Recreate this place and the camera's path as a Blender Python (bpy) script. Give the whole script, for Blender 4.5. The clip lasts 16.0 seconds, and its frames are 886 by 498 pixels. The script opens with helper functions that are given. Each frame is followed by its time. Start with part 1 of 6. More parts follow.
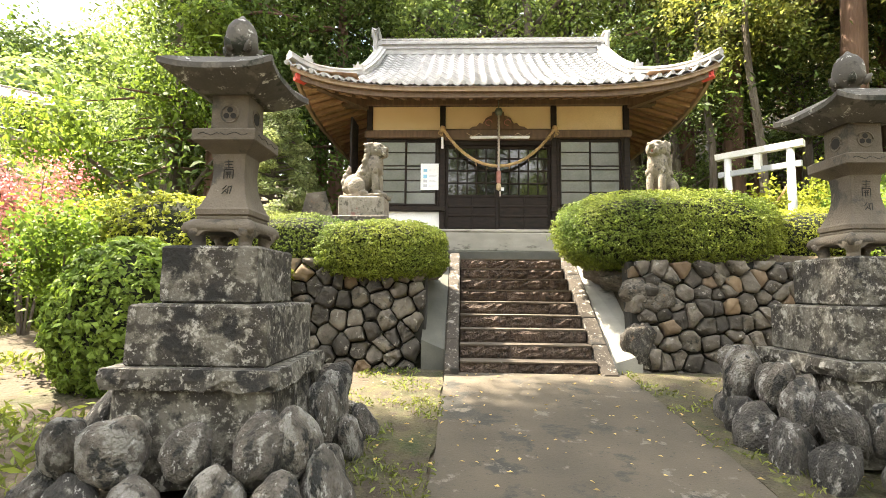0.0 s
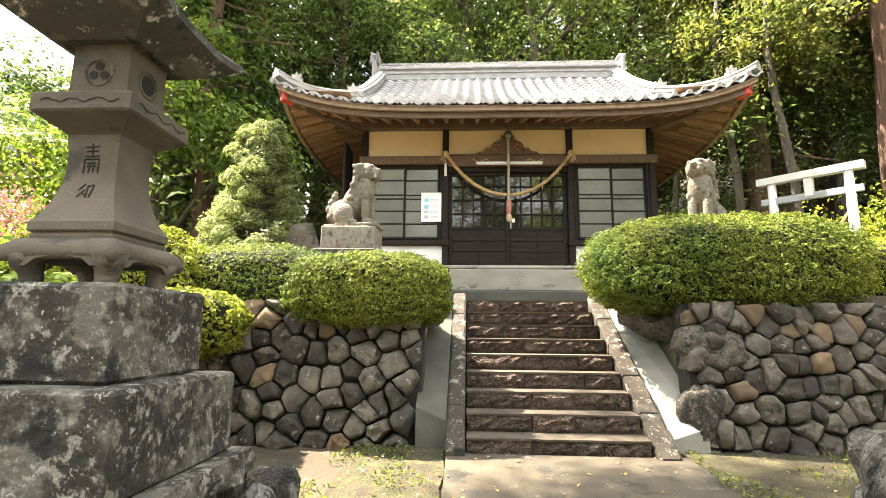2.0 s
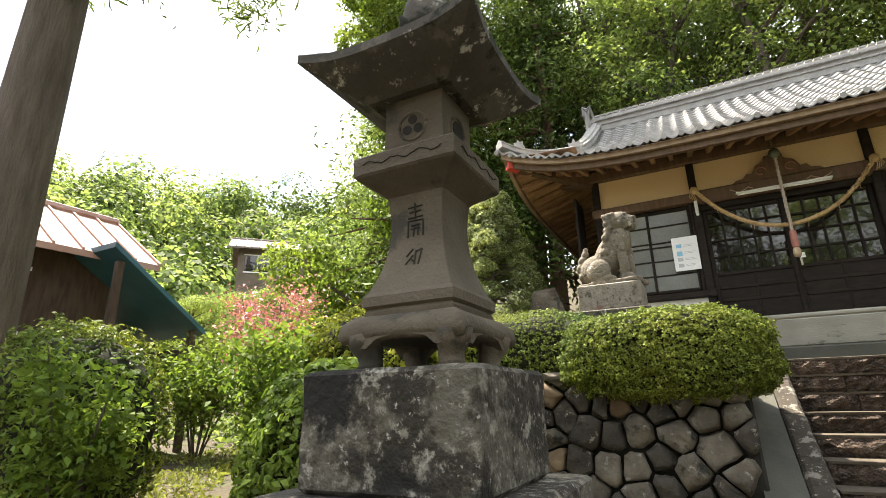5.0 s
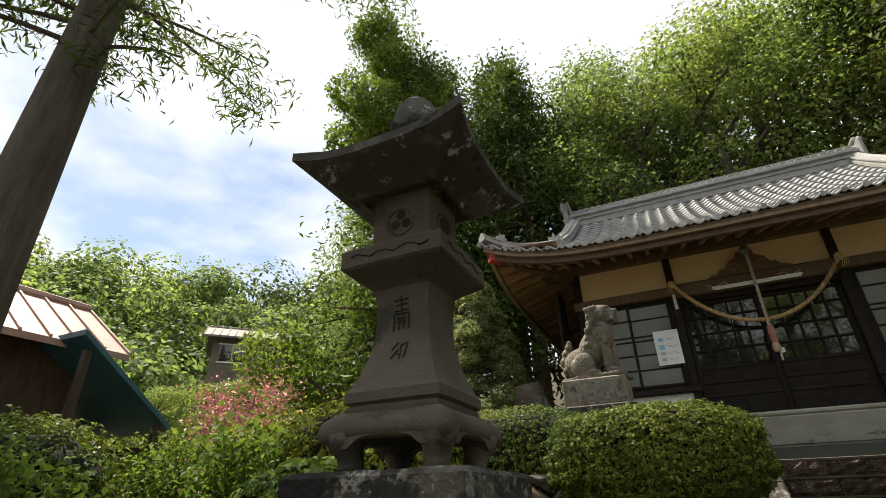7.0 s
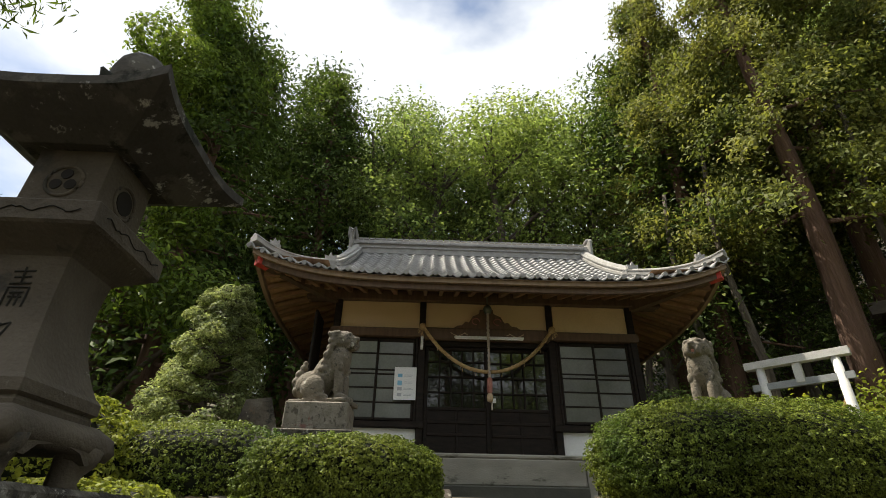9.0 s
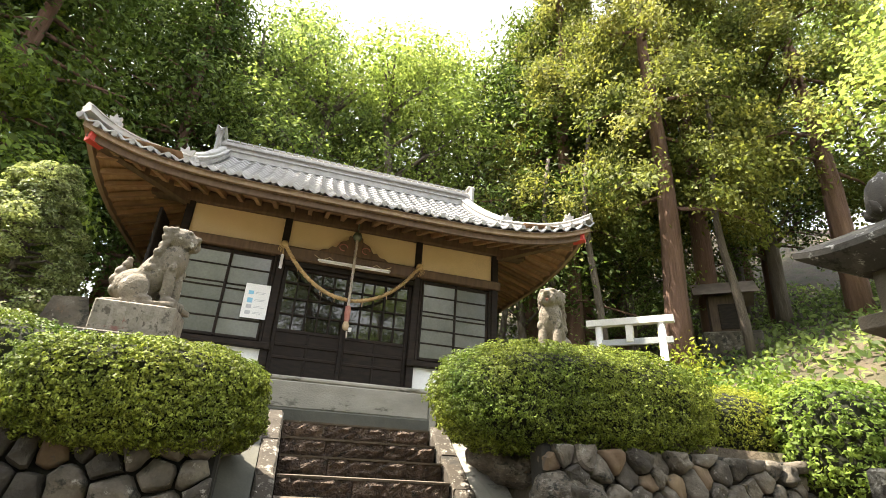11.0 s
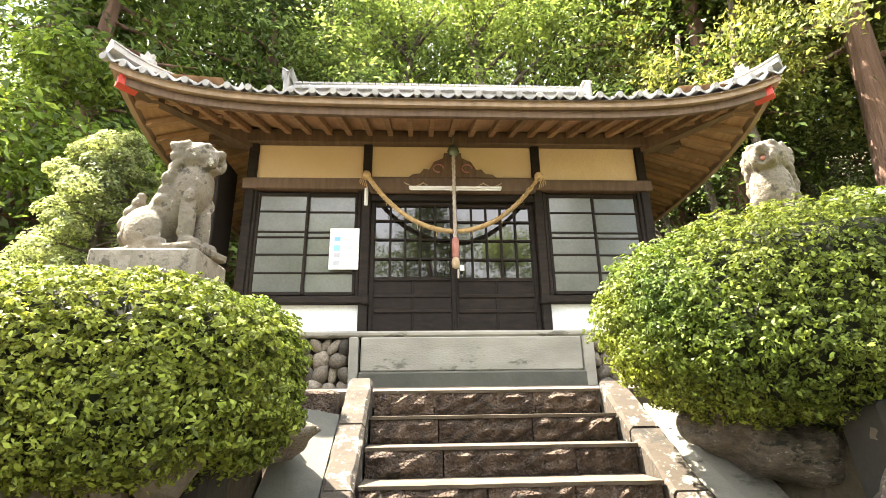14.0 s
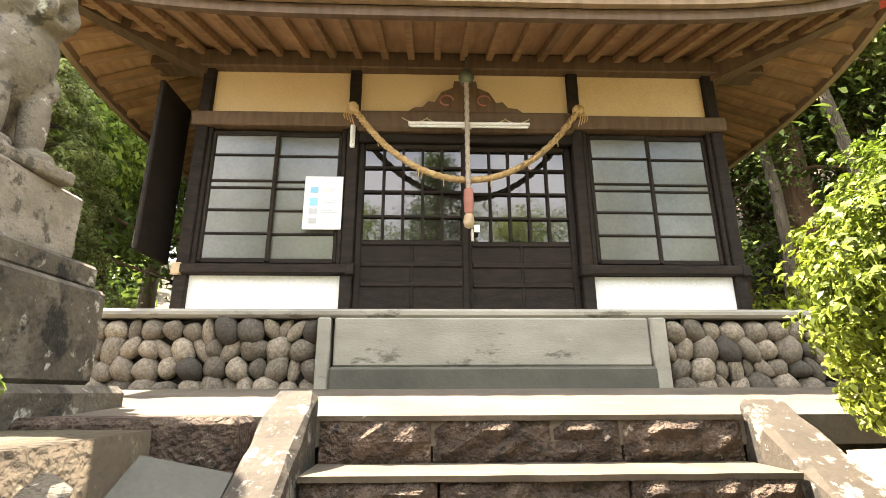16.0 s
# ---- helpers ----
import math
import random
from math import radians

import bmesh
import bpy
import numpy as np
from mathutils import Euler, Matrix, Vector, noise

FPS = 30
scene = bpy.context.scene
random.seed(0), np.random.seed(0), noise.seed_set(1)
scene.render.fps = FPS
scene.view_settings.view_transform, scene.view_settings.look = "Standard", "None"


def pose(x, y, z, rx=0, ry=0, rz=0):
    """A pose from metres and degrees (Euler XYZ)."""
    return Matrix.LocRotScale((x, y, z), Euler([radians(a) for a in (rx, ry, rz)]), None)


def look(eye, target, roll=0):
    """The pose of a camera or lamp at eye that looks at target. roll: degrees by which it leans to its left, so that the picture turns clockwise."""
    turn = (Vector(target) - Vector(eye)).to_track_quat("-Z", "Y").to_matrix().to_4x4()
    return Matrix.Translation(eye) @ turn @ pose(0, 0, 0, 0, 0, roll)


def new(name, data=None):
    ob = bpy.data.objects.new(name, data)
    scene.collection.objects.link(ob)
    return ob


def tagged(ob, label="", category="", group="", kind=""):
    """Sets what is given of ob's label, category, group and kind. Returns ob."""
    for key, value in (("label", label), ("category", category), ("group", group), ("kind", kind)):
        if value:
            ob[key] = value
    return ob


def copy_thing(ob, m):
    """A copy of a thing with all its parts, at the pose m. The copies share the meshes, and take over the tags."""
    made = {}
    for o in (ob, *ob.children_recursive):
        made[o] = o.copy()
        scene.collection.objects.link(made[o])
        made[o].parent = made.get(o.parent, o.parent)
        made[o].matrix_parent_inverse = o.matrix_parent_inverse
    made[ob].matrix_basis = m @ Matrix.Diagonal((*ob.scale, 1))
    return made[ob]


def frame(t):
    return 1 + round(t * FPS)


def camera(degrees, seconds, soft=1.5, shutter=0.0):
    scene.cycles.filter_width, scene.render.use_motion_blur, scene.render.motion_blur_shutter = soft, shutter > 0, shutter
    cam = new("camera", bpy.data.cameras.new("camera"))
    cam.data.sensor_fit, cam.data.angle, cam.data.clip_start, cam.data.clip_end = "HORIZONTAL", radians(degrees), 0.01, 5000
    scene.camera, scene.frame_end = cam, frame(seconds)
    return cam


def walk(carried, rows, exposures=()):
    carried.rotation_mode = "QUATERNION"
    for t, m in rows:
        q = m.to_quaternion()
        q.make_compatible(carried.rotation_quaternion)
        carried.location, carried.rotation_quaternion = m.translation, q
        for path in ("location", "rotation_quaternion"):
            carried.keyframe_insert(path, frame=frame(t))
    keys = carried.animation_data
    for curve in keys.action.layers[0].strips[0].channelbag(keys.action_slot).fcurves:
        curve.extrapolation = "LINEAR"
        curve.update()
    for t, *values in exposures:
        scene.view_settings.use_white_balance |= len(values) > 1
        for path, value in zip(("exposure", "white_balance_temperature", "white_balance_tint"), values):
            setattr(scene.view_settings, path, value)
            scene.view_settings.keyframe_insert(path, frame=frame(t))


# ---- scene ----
cam = camera(83, 16.0, 0.7)
# seconds, place of the eye in metres, yaw, pitch and lean in degrees
PATH = [
    (0, 0, 0, 1.42, 2.22, 4.63, 0.57),
    (0.5, 0.011, 0.397, 1.413, 2.32, 6.29, 0.62),
    (1, -0.019, 0.742, 1.472, 2.28, 7.52, 0.69),
    (1.5, -0.006, 1.033, 1.482, 2.27, 8.38, 0.48),
    (2, -0.01, 1.238, 1.517, 2.88, 9.13, 0.57),
    (2.5, -0.08, 1.387, 1.53, 6.34, 10.12, 0.41),
    (3, -0.18, 1.53, 1.537, 11.81, 11.24, 0.35),
    (3.5, -0.311, 1.686, 1.581, 18.18, 11.98, 0.1),
    (4, -0.451, 1.693, 1.556, 24.23, 12.85, 0.39),
    (6.5, -0.776, 1.586, 1.585, 27.36, 24.82, -0.82),
    (7, -0.665, 1.633, 1.572, 24.61, 27.22, -1.4),
    (7.5, -0.557, 1.683, 1.571, 19.82, 28.46, -1.43),
    (8, -0.456, 1.711, 1.571, 13.53, 29.1, -0.97),
    (8.5, -0.39, 1.737, 1.581, 6.68, 29.5, 0.09),
    (9, -0.331, 1.73, 1.589, -1.57, 29.36, 1.09),
    (9.5, -0.28, 1.764, 1.542, -10.2, 28.94, 2.34),
    (10, -0.253, 1.802, 1.522, -17.12, 27.56, 3.12),
    (12.5, 0.208, 3.118, 1.713, -13.34, 17.99, 1.09),
    (13, 0.308, 3.441, 1.736, -8.84, 17.5, -0.08),
    (13.5, 0.297, 3.833, 1.734, -4.89, 17.53, -0.61),
    (14, 0.265, 4.177, 1.761, -2.99, 17.95, -0.85),
    (14.5, 0.296, 4.542, 1.779, -2.25, 18.26, -1.11),
    (15, 0.3, 4.992, 1.785, -1.71, 18.21, -1.07),
    (15.5, 0.302, 5.383, 1.824, -1.58, 17.7, -0.83),
    (16, 0.354, 5.747, 1.966, -1.77, 16.07, -0.18),
]
EXPOSURES = [
    (0, 3.0, 6750, 12), (4.2, 2.78, 6700, 12), (5.2, 1.8, 6500, 11), (6.3, 0.92, 6450, 9), (9.0, 0.75, 6450, 9), (9.6, 1.2, 6500, 10), (10.2, 1.95, 6550, 11),
    (11.4, 2.6, 6600, 12), (12.3, 3.22, 6650, 13), (14, 3.34, 6650, 13), (16, 3.25, 6850, 14),
]
walk(cam, [(t, pose(x, y, z, 0, 0, yaw) @ pose(0, 0, 0, 90 + pitch, 0, 0) @ pose(0, 0, 0, 0, 0, lean)) for t, x, y, z, yaw, pitch, lean in PATH], EXPOSURES)


# ---------- world, sun, exposure ----------
SUN_AZIMUTH, SUN_HEIGHT = 72, 60      # degrees left of straight ahead, degrees above the horizon
world = bpy.data.worlds.new("sky")
scene.world = world
world.use_nodes = True
wn, wl = world.node_tree.nodes, world.node_tree.links
wn.clear()
sky = wn.new("ShaderNodeTexSky")
sky.sky_type, sky.sun_disc = "NISHITA", False
sky.sun_elevation, sky.sun_rotation = radians(SUN_HEIGHT), radians(-SUN_AZIMUTH)
sky.air_density, sky.dust_density, sky.ozone_density = 1.2, 0.8, 1.0
w_co = wn.new("ShaderNodeTexCoord")
w_map = wn.new("ShaderNodeMapping")
w_map.inputs["Scale"].default_value = (1.0, 1.0, 2.2)
w_noise = wn.new("ShaderNodeTexNoise")
w_noise.inputs["Scale"].default_value, w_noise.inputs["Detail"].default_value = 2.1, 6
w_ramp = wn.new("ShaderNodeValToRGB")
w_ramp.color_ramp.elements[0].position, w_ramp.color_ramp.elements[1].position = 0.37, 0.50
w_ramp.color_ramp.elements[0].color = (0.12, 0.12, 0.12, 1)
w_mix = wn.new("ShaderNodeMixRGB")
w_mix.inputs["Color2"].default_value = (7.4, 7.6, 7.9, 1)
w_bg = wn.new("ShaderNodeBackground")
w_bg.inputs["Strength"].default_value = 0.085
w_out = wn.new("ShaderNodeOutputWorld")
wl.new(w_co.outputs["Generated"], w_map.inputs["Vector"])
wl.new(w_map.outputs["Vector"], w_noise.inputs["Vector"])
wl.new(w_noise.outputs["Fac"], w_ramp.inputs["Fac"])
wl.new(w_ramp.outputs["Color"], w_mix.inputs["Fac"])
wl.new(sky.outputs["Color"], w_mix.inputs["Color1"])
wl.new(w_mix.outputs["Color"], w_bg.inputs["Color"])
wl.new(w_bg.outputs["Background"], w_out.inputs["Surface"])

sun = new("sun", bpy.data.lights.new("sun", "SUN"))
sun.data.energy, sun.data.angle, sun.data.color = 5.0, radians(0.6), (1.0, 0.91, 0.76)
_a, _h = radians(SUN_AZIMUTH), radians(SUN_HEIGHT)
SUNWARD = Vector((-math.sin(_a) * math.cos(_h), math.cos(_a) * math.cos(_h), math.sin(_h)))
sun.matrix_world = look(SUNWARD * 60, (0, 0, 0))

# ---------- materials ----------


def material(name, colors, scale=6.0, rough=0.8, bump=0.3, bump_scale=None, metal=0.0, fine=60.0, stretch=(1, 1, 1),
             vary=0.0, island=False, translucent=0.0, spots=None, coords="Object", detail=8.0, specular=0.5, dist=0.01):
    """A procedural surface: a coarse noise runs through the colours, a fine one adds grain and relief.
    spots: (colour, scale, threshold) of lichen, dirt or painted dapples with an edge of its own. vary: brightness from
    piece to piece."""
    m = bpy.data.materials.new(name)
    m.use_nodes = True
    n, l = m.node_tree.nodes, m.node_tree.links
    b = n["Principled BSDF"]
    b.inputs["Roughness"].default_value, b.inputs["Metallic"].default_value = rough, metal
    b.inputs["Specular IOR Level"].default_value = specular
    co = n.new("ShaderNodeTexCoord")
    mp = n.new("ShaderNodeMapping")
    mp.inputs["Scale"].default_value = stretch
    l.new(co.outputs[coords], mp.inputs["Vector"])
    vec = mp.outputs["Vector"]
    info = n.new("ShaderNodeObjectInfo")
    geo = n.new("ShaderNodeNewGeometry")
    add = n.new("ShaderNodeVectorMath")
    add.operation = "ADD"
    l.new(vec, add.inputs[0])
    l.new(info.outputs["Random"], add.inputs[1])
    vec = add.outputs[0]
    coarse = n.new("ShaderNodeTexNoise")
    coarse.inputs["Scale"].default_value, coarse.inputs["Detail"].default_value = scale, detail
    l.new(vec, coarse.inputs["Vector"])
    ramp = n.new("ShaderNodeValToRGB")
    e = ramp.color_ramp.elements
    e[0].position, e[1].position = 0.3, 0.7
    e[0].color, e[1].color = (*colors[0], 1), (*colors[-1], 1)
    for i, c in enumerate(colors[1:-1]):
        e.new(0.3 + 0.4 * (i + 1) / (len(colors) - 1)).color = (*c, 1)
    l.new(coarse.outputs["Fac"], ramp.inputs["Fac"])
    col = ramp.outputs["Color"]
    grain = n.new("ShaderNodeTexNoise")
    grain.inputs["Scale"].default_value, grain.inputs["Detail"].default_value = fine, 5
    l.new(vec, grain.inputs["Vector"])
    g = n.new("ShaderNodeMapRange")
    g.inputs["To Min"].default_value, g.inputs["To Max"].default_value = 0.78, 1.22
    l.new(grain.outputs["Fac"], g.inputs["Value"])
    val = g.outputs["Result"]
    if vary:
        mr = n.new("ShaderNodeMapRange")
        mr.inputs["To Min"].default_value, mr.inputs["To Max"].default_value = 1 - vary, 1 + vary
        l.new(geo.outputs["Random Per Island"] if island else info.outputs["Random"], mr.inputs["Value"])
        mu = n.new("ShaderNodeMath")
        mu.operation = "MULTIPLY"
        l.new(val, mu.inputs[0])
        l.new(mr.outputs["Result"], mu.inputs[1])
        val = mu.outputs[0]
    vm = n.new("ShaderNodeVectorMath")
    vm.operation = "SCALE"
    l.new(col, vm.inputs[0])
    l.new(val, vm.inputs["Scale"])
    col = vm.outputs[0]
    for c, s, th in (spots or ()):
        sp = n.new("ShaderNodeTexNoise")
        sp.inputs["Scale"].default_value, sp.inputs["Detail"].default_value, sp.inputs["Roughness"].default_value = s, 9, 0.68
        l.new(vec, sp.inputs["Vector"])
        sr = n.new("ShaderNodeMapRange")
        sr.inputs["From Min"].default_value, sr.inputs["From Max"].default_value = th, th + 0.06
        l.new(sp.outputs["Fac"], sr.inputs["Value"])
        mx = n.new("ShaderNodeMixRGB")
        mx.inputs["Color2"].default_value = (*c, 1)
        l.new(sr.outputs["Result"], mx.inputs["Fac"])
        l.new(col, mx.inputs["Color1"])
        col = mx.outputs["Color"]
    l.new(col, b.inputs["Base Color"])
    if bump:
        h = n.new("ShaderNodeTexNoise")
        h.inputs["Scale"].default_value, h.inputs["Detail"].default_value = bump_scale or fine * 0.4, 8
        l.new(vec, h.inputs["Vector"])
        bp = n.new("ShaderNodeBump")
        bp.inputs["Strength"].default_value, bp.inputs["Distance"].default_value = bump, dist
        l.new(h.outputs["Fac"], bp.inputs["Height"])
        l.new(bp.outputs["Normal"], b.inputs["Normal"])
    if translucent:
        tr = n.new("ShaderNodeBsdfTranslucent")
        tint = n.new("ShaderNodeMixRGB")
        tint.blend_type, tint.inputs["Fac"].default_value = "MULTIPLY", 1.0
        tint.inputs["Color2"].default_value = (1.32, 1.30, 0.82, 1)
        l.new(col, tint.inputs["Color1"])
        l.new(tint.outputs["Color"], tr.inputs["Color"])
        ms = n.new("ShaderNodeMixShader")
        ms.inputs["Fac"].default_value = translucent
        l.new(b.outputs["BSDF"], ms.inputs[1])
        l.new(tr.outputs["BSDF"], ms.inputs[2])
        l.new(ms.outputs["Shader"], n["Material Output"].inputs["Surface"])
    return m


def foliage(name, dark, light, translucent=0.35, rough=0.6, vary=0.5):
    return material(name, (dark, light), scale=0.9, rough=rough, bump=0, fine=5, vary=vary, island=True, translucent=translucent, specular=0.18)


LICHEN = (0.46, 0.45, 0.40)
M = {
    "earth": material("earth", ((0.0463, 0.0343, 0.0209), (0.0735, 0.0554, 0.0327), (0.0381, 0.0378, 0.0136)), scale=0.9, rough=0.95, bump=0.7, bump_scale=18, fine=40, dist=0.04,
                      spots=(((0.055, 0.075, 0.018), 1.7, 0.57), ((0.17, 0.14, 0.095), 7, 0.62))),
    "terrace": material("terrace_earth", ((0.0719, 0.057, 0.0401), (0.11, 0.088, 0.0632)), scale=2.0, rough=0.95, bump=0.5, bump_scale=40, fine=90, spots=(((0.13, 0.105, 0.075), 3.1, 0.58),)),
    "moss": material("moss", ((0.0415, 0.0336, 0.0178), (0.065, 0.0553, 0.0257), (0.0297, 0.0376, 0.00867)), scale=4.5, rough=0.95, bump=0.9, bump_scale=50, fine=120, dist=0.03, spots=(((0.045, 0.033, 0.02), 5, 0.53), ((0.10, 0.10, 0.028), 9, 0.58), ((0.11, 0.085, 0.05), 40, 0.60))),
    # The broad dark and pale spots paint dappled light into the concrete.
    "path": material("path_concrete", ((0.0522, 0.0429, 0.0277), (0.0869, 0.07, 0.0463)), scale=1.6, rough=0.9, bump=0.4, bump_scale=60, fine=160,
                     spots=(((0.035, 0.032, 0.024), 1.9, 0.54), ((0.14, 0.12, 0.09), 5.0, 0.60), ((0.03, 0.027, 0.02), 34, 0.60), ((0.10, 0.085, 0.055), 60, 0.64))),
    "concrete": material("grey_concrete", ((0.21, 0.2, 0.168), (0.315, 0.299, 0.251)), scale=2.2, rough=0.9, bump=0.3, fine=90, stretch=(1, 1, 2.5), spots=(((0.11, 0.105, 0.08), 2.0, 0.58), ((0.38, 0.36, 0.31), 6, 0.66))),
    "dark_concrete": material("darker_concrete", ((0.06, 0.06, 0.048), (0.102, 0.099, 0.078)), scale=3.0, rough=0.9, bump=0.35, fine=70),
    "riser": material("hewn_brown_stone", ((0.0383, 0.0231, 0.0149), (0.0919, 0.06, 0.0394), (0.153, 0.109, 0.0781)), scale=14, rough=0.9, bump=1.0, bump_scale=48, fine=90, dist=0.09, vary=0.2,
                      spots=(((0.34, 0.30, 0.24), 18, 0.64), ((0.025, 0.022, 0.016), 11, 0.58))),
    "tread": material("worn_tread_stone", ((0.0627, 0.0491, 0.033), (0.106, 0.0837, 0.058)), scale=6, rough=0.9, bump=0.6, fine=80, spots=(((0.08, 0.068, 0.05), 7, 0.58), ((0.36, 0.33, 0.28), 12, 0.66))),
    "string": material("stringer_stone", ((0.0349, 0.0274, 0.0184), (0.0566, 0.0448, 0.0311)), scale=5, rough=0.9, bump=0.6, fine=70, spots=(((0.22, 0.20, 0.165), 8, 0.56), ((0.34, 0.32, 0.28), 26, 0.60), ((0.022, 0.02, 0.015), 5, 0.54))),
    "lantern": material("lantern_stone", ((0.0704, 0.0568, 0.0398), (0.128, 0.105, 0.0754)), scale=4, rough=0.85, bump=0.5, bump_scale=70, fine=130, spots=(((0.045, 0.039, 0.03), 3.2, 0.55), ((0.25, 0.23, 0.19), 24, 0.66))),
    "lantern_cap": material("lichened_cap_stone", ((0.0455, 0.0406, 0.0336), (0.084, 0.0749, 0.0609)), scale=4, rough=0.9, bump=0.5, fine=90, spots=(((0.11, 0.10, 0.08), 5, 0.53), (LICHEN, 14, 0.59), ((0.016, 0.018, 0.010), 4, 0.55))),
    "block": material("lichened_block_stone", ((0.0219, 0.0184, 0.0138), (0.0466, 0.0395, 0.0285)), scale=5, rough=0.92, bump=0.7, bump_scale=26, fine=80, dist=0.03,
                      spots=(((0.105, 0.096, 0.075), 5, 0.48), ((0.20, 0.187, 0.155), 20, 0.55), ((0.30, 0.285, 0.245), 11, 0.58), ((0.34, 0.325, 0.285), 42, 0.60), ((0.010, 0.009, 0.007), 3.2, 0.55))),
    "boulder": material("river_boulder", ((0.0336, 0.0292, 0.023), (0.0735, 0.0642, 0.0504), (0.123, 0.108, 0.088)), scale=4.5, rough=0.8, bump=0.8, bump_scale=20, fine=60, dist=0.05, vary=0.7,
                        spots=(((0.20, 0.19, 0.165), 2.2, 0.53), ((0.32, 0.31, 0.28), 7, 0.58), ((0.012, 0.012, 0.009), 2.6, 0.54), ((0.15, 0.085, 0.045), 2.0, 0.66)), coords="Generated"),
    "wallstone": material("wall_stone", ((0.0391, 0.0327, 0.024), (0.0885, 0.0744, 0.0554), (0.135, 0.117, 0.0876)), scale=4.5, rough=0.88, bump=0.8, bump_scale=16, fine=60, dist=0.03, vary=0.62,
                          spots=(((0.14, 0.126, 0.10), 3.0, 0.55), ((0.27, 0.25, 0.21), 12, 0.60), ((0.02, 0.02, 0.014), 4, 0.55), ((0.16, 0.095, 0.05), 2.4, 0.62))),
    "ochre_stone": material("ochre_wall_stone", ((0.111, 0.0715, 0.039), (0.195, 0.14, 0.0813)), scale=4, rough=0.85, bump=0.6, bump_scale=16, fine=60, vary=0.25, spots=(((0.09, 0.075, 0.055), 5, 0.56),)),
    "pebble": material("plinth_cobble", ((0.08, 0.068, 0.05), (0.22, 0.185, 0.14)), scale=5, rough=0.75, bump=0.6, bump_scale=22, fine=60, vary=0.75, spots=(((0.34, 0.30, 0.23), 6, 0.64), ((0.05, 0.042, 0.03), 7, 0.6))),
    # Mortar and earth fill, near black so shade in the gaps is painted in.
    "dark_fill": material("shaded_gap_fill", ((0.0158, 0.0144, 0.0117), (0.0315, 0.0293, 0.0225)), scale=6, rough=1, bump=0.6, fine=60),
    "statue": material("weathered_statue_stone", ((0.108, 0.0918, 0.0657), (0.223, 0.19, 0.147)), scale=9, rough=0.9, bump=0.8, bump_scale=34, fine=110, dist=0.02, spots=(((0.07, 0.062, 0.047), 9, 0.55), ((0.42, 0.40, 0.34), 13, 0.62))),
    "pedestal": material("pedestal_granite", ((0.17, 0.15, 0.115), (0.29, 0.255, 0.21)), scale=8, rough=0.9, bump=0.8, bump_scale=30, fine=120, dist=0.02, spots=(((0.09, 0.078, 0.06), 12, 0.55), ((0.20, 0.10, 0.08), 3.2, 0.62))),
    "pedestal_dark": material("pedestal_foot_stone", ((0.04, 0.034, 0.026), (0.10, 0.086, 0.064)), scale=6, rough=0.92, bump=0.8, bump_scale=30, fine=70, dist=0.02,
                              spots=(((0.12, 0.105, 0.08), 4, 0.54), ((0.34, 0.33, 0.29), 11, 0.58), ((0.014, 0.013, 0.010), 5, 0.55))),
    "wood": material("dark_weathered_timber", ((0.0077, 0.00495, 0.0033), (0.0231, 0.0149, 0.00935)), scale=3, rough=0.75, bump=0.5, fine=50, stretch=(2, 2, 8), vary=0.15, specular=0.3),
    "beam": material("brown_timber_beam", ((0.085, 0.050, 0.028), (0.15, 0.092, 0.052)), scale=3, rough=0.7, bump=0.3, fine=50, stretch=(6, 1, 1), vary=0.15),
    "rafter": material("rafter_timber", ((0.19, 0.105, 0.05), (0.33, 0.195, 0.10)), scale=3, rough=0.7, bump=0.3, fine=50, stretch=(1, 5, 1), vary=0.25),
    "soffit": material("soffit_boards", ((0.28, 0.155, 0.075), (0.42, 0.26, 0.14)), scale=3, rough=0.8, bump=0.3, fine=40, stretch=(5, 1, 1)),
    "fascia": material("fascia_timber", ((0.20, 0.135, 0.08), (0.30, 0.21, 0.13)), scale=2, rough=0.75, bump=0.25, fine=40, stretch=(6, 1, 1)),
    "cream": material("cream_plaster", ((0.66, 0.49, 0.27), (0.72, 0.55, 0.32)), scale=2, rough=0.9, bump=0.08, fine=60),
    "white": material("white_plaster", ((0.76, 0.75, 0.72), (0.84, 0.83, 0.80)), scale=2, rough=0.9, bump=0.08, fine=50),
    "tile": material("silver_roof_tile", ((0.33, 0.325, 0.315), (0.46, 0.45, 0.44)), scale=5, rough=0.42, bump=0.2, fine=60, vary=0.18, spots=(((0.20, 0.19, 0.17), 6, 0.66),)),
    "ridge": material("ridge_tile", ((0.26, 0.25, 0.235), (0.40, 0.39, 0.37)), scale=5, rough=0.5, bump=0.3, fine=60),
    "red": material("red_paint", ((0.52, 0.05, 0.035), (0.62, 0.08, 0.06)), scale=4, rough=0.6, bump=0.1),
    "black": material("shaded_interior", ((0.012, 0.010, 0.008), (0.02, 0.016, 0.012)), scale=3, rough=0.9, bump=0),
    "frosted": material("frosted_glass", ((0.09, 0.0936, 0.0787), (0.137, 0.137, 0.116)), scale=1.5, rough=0.16, bump=0.05, fine=30, vary=0.15, specular=0.7),
    "paper": material("notice_paper", ((0.80, 0.80, 0.78), (0.86, 0.86, 0.84)), scale=2, rough=0.6, bump=0.02),
    "print_blue": material("blue_print", ((0.22, 0.50, 0.68), (0.30, 0.58, 0.75)), rough=0.6, bump=0),
    "print_grey": material("grey_print", ((0.42, 0.44, 0.46), (0.5, 0.5, 0.52)), rough=0.6, bump=0),
    "tube": material("white_enamel", ((0.80, 0.80, 0.79), (0.86, 0.86, 0.85)), rough=0.35, bump=0),
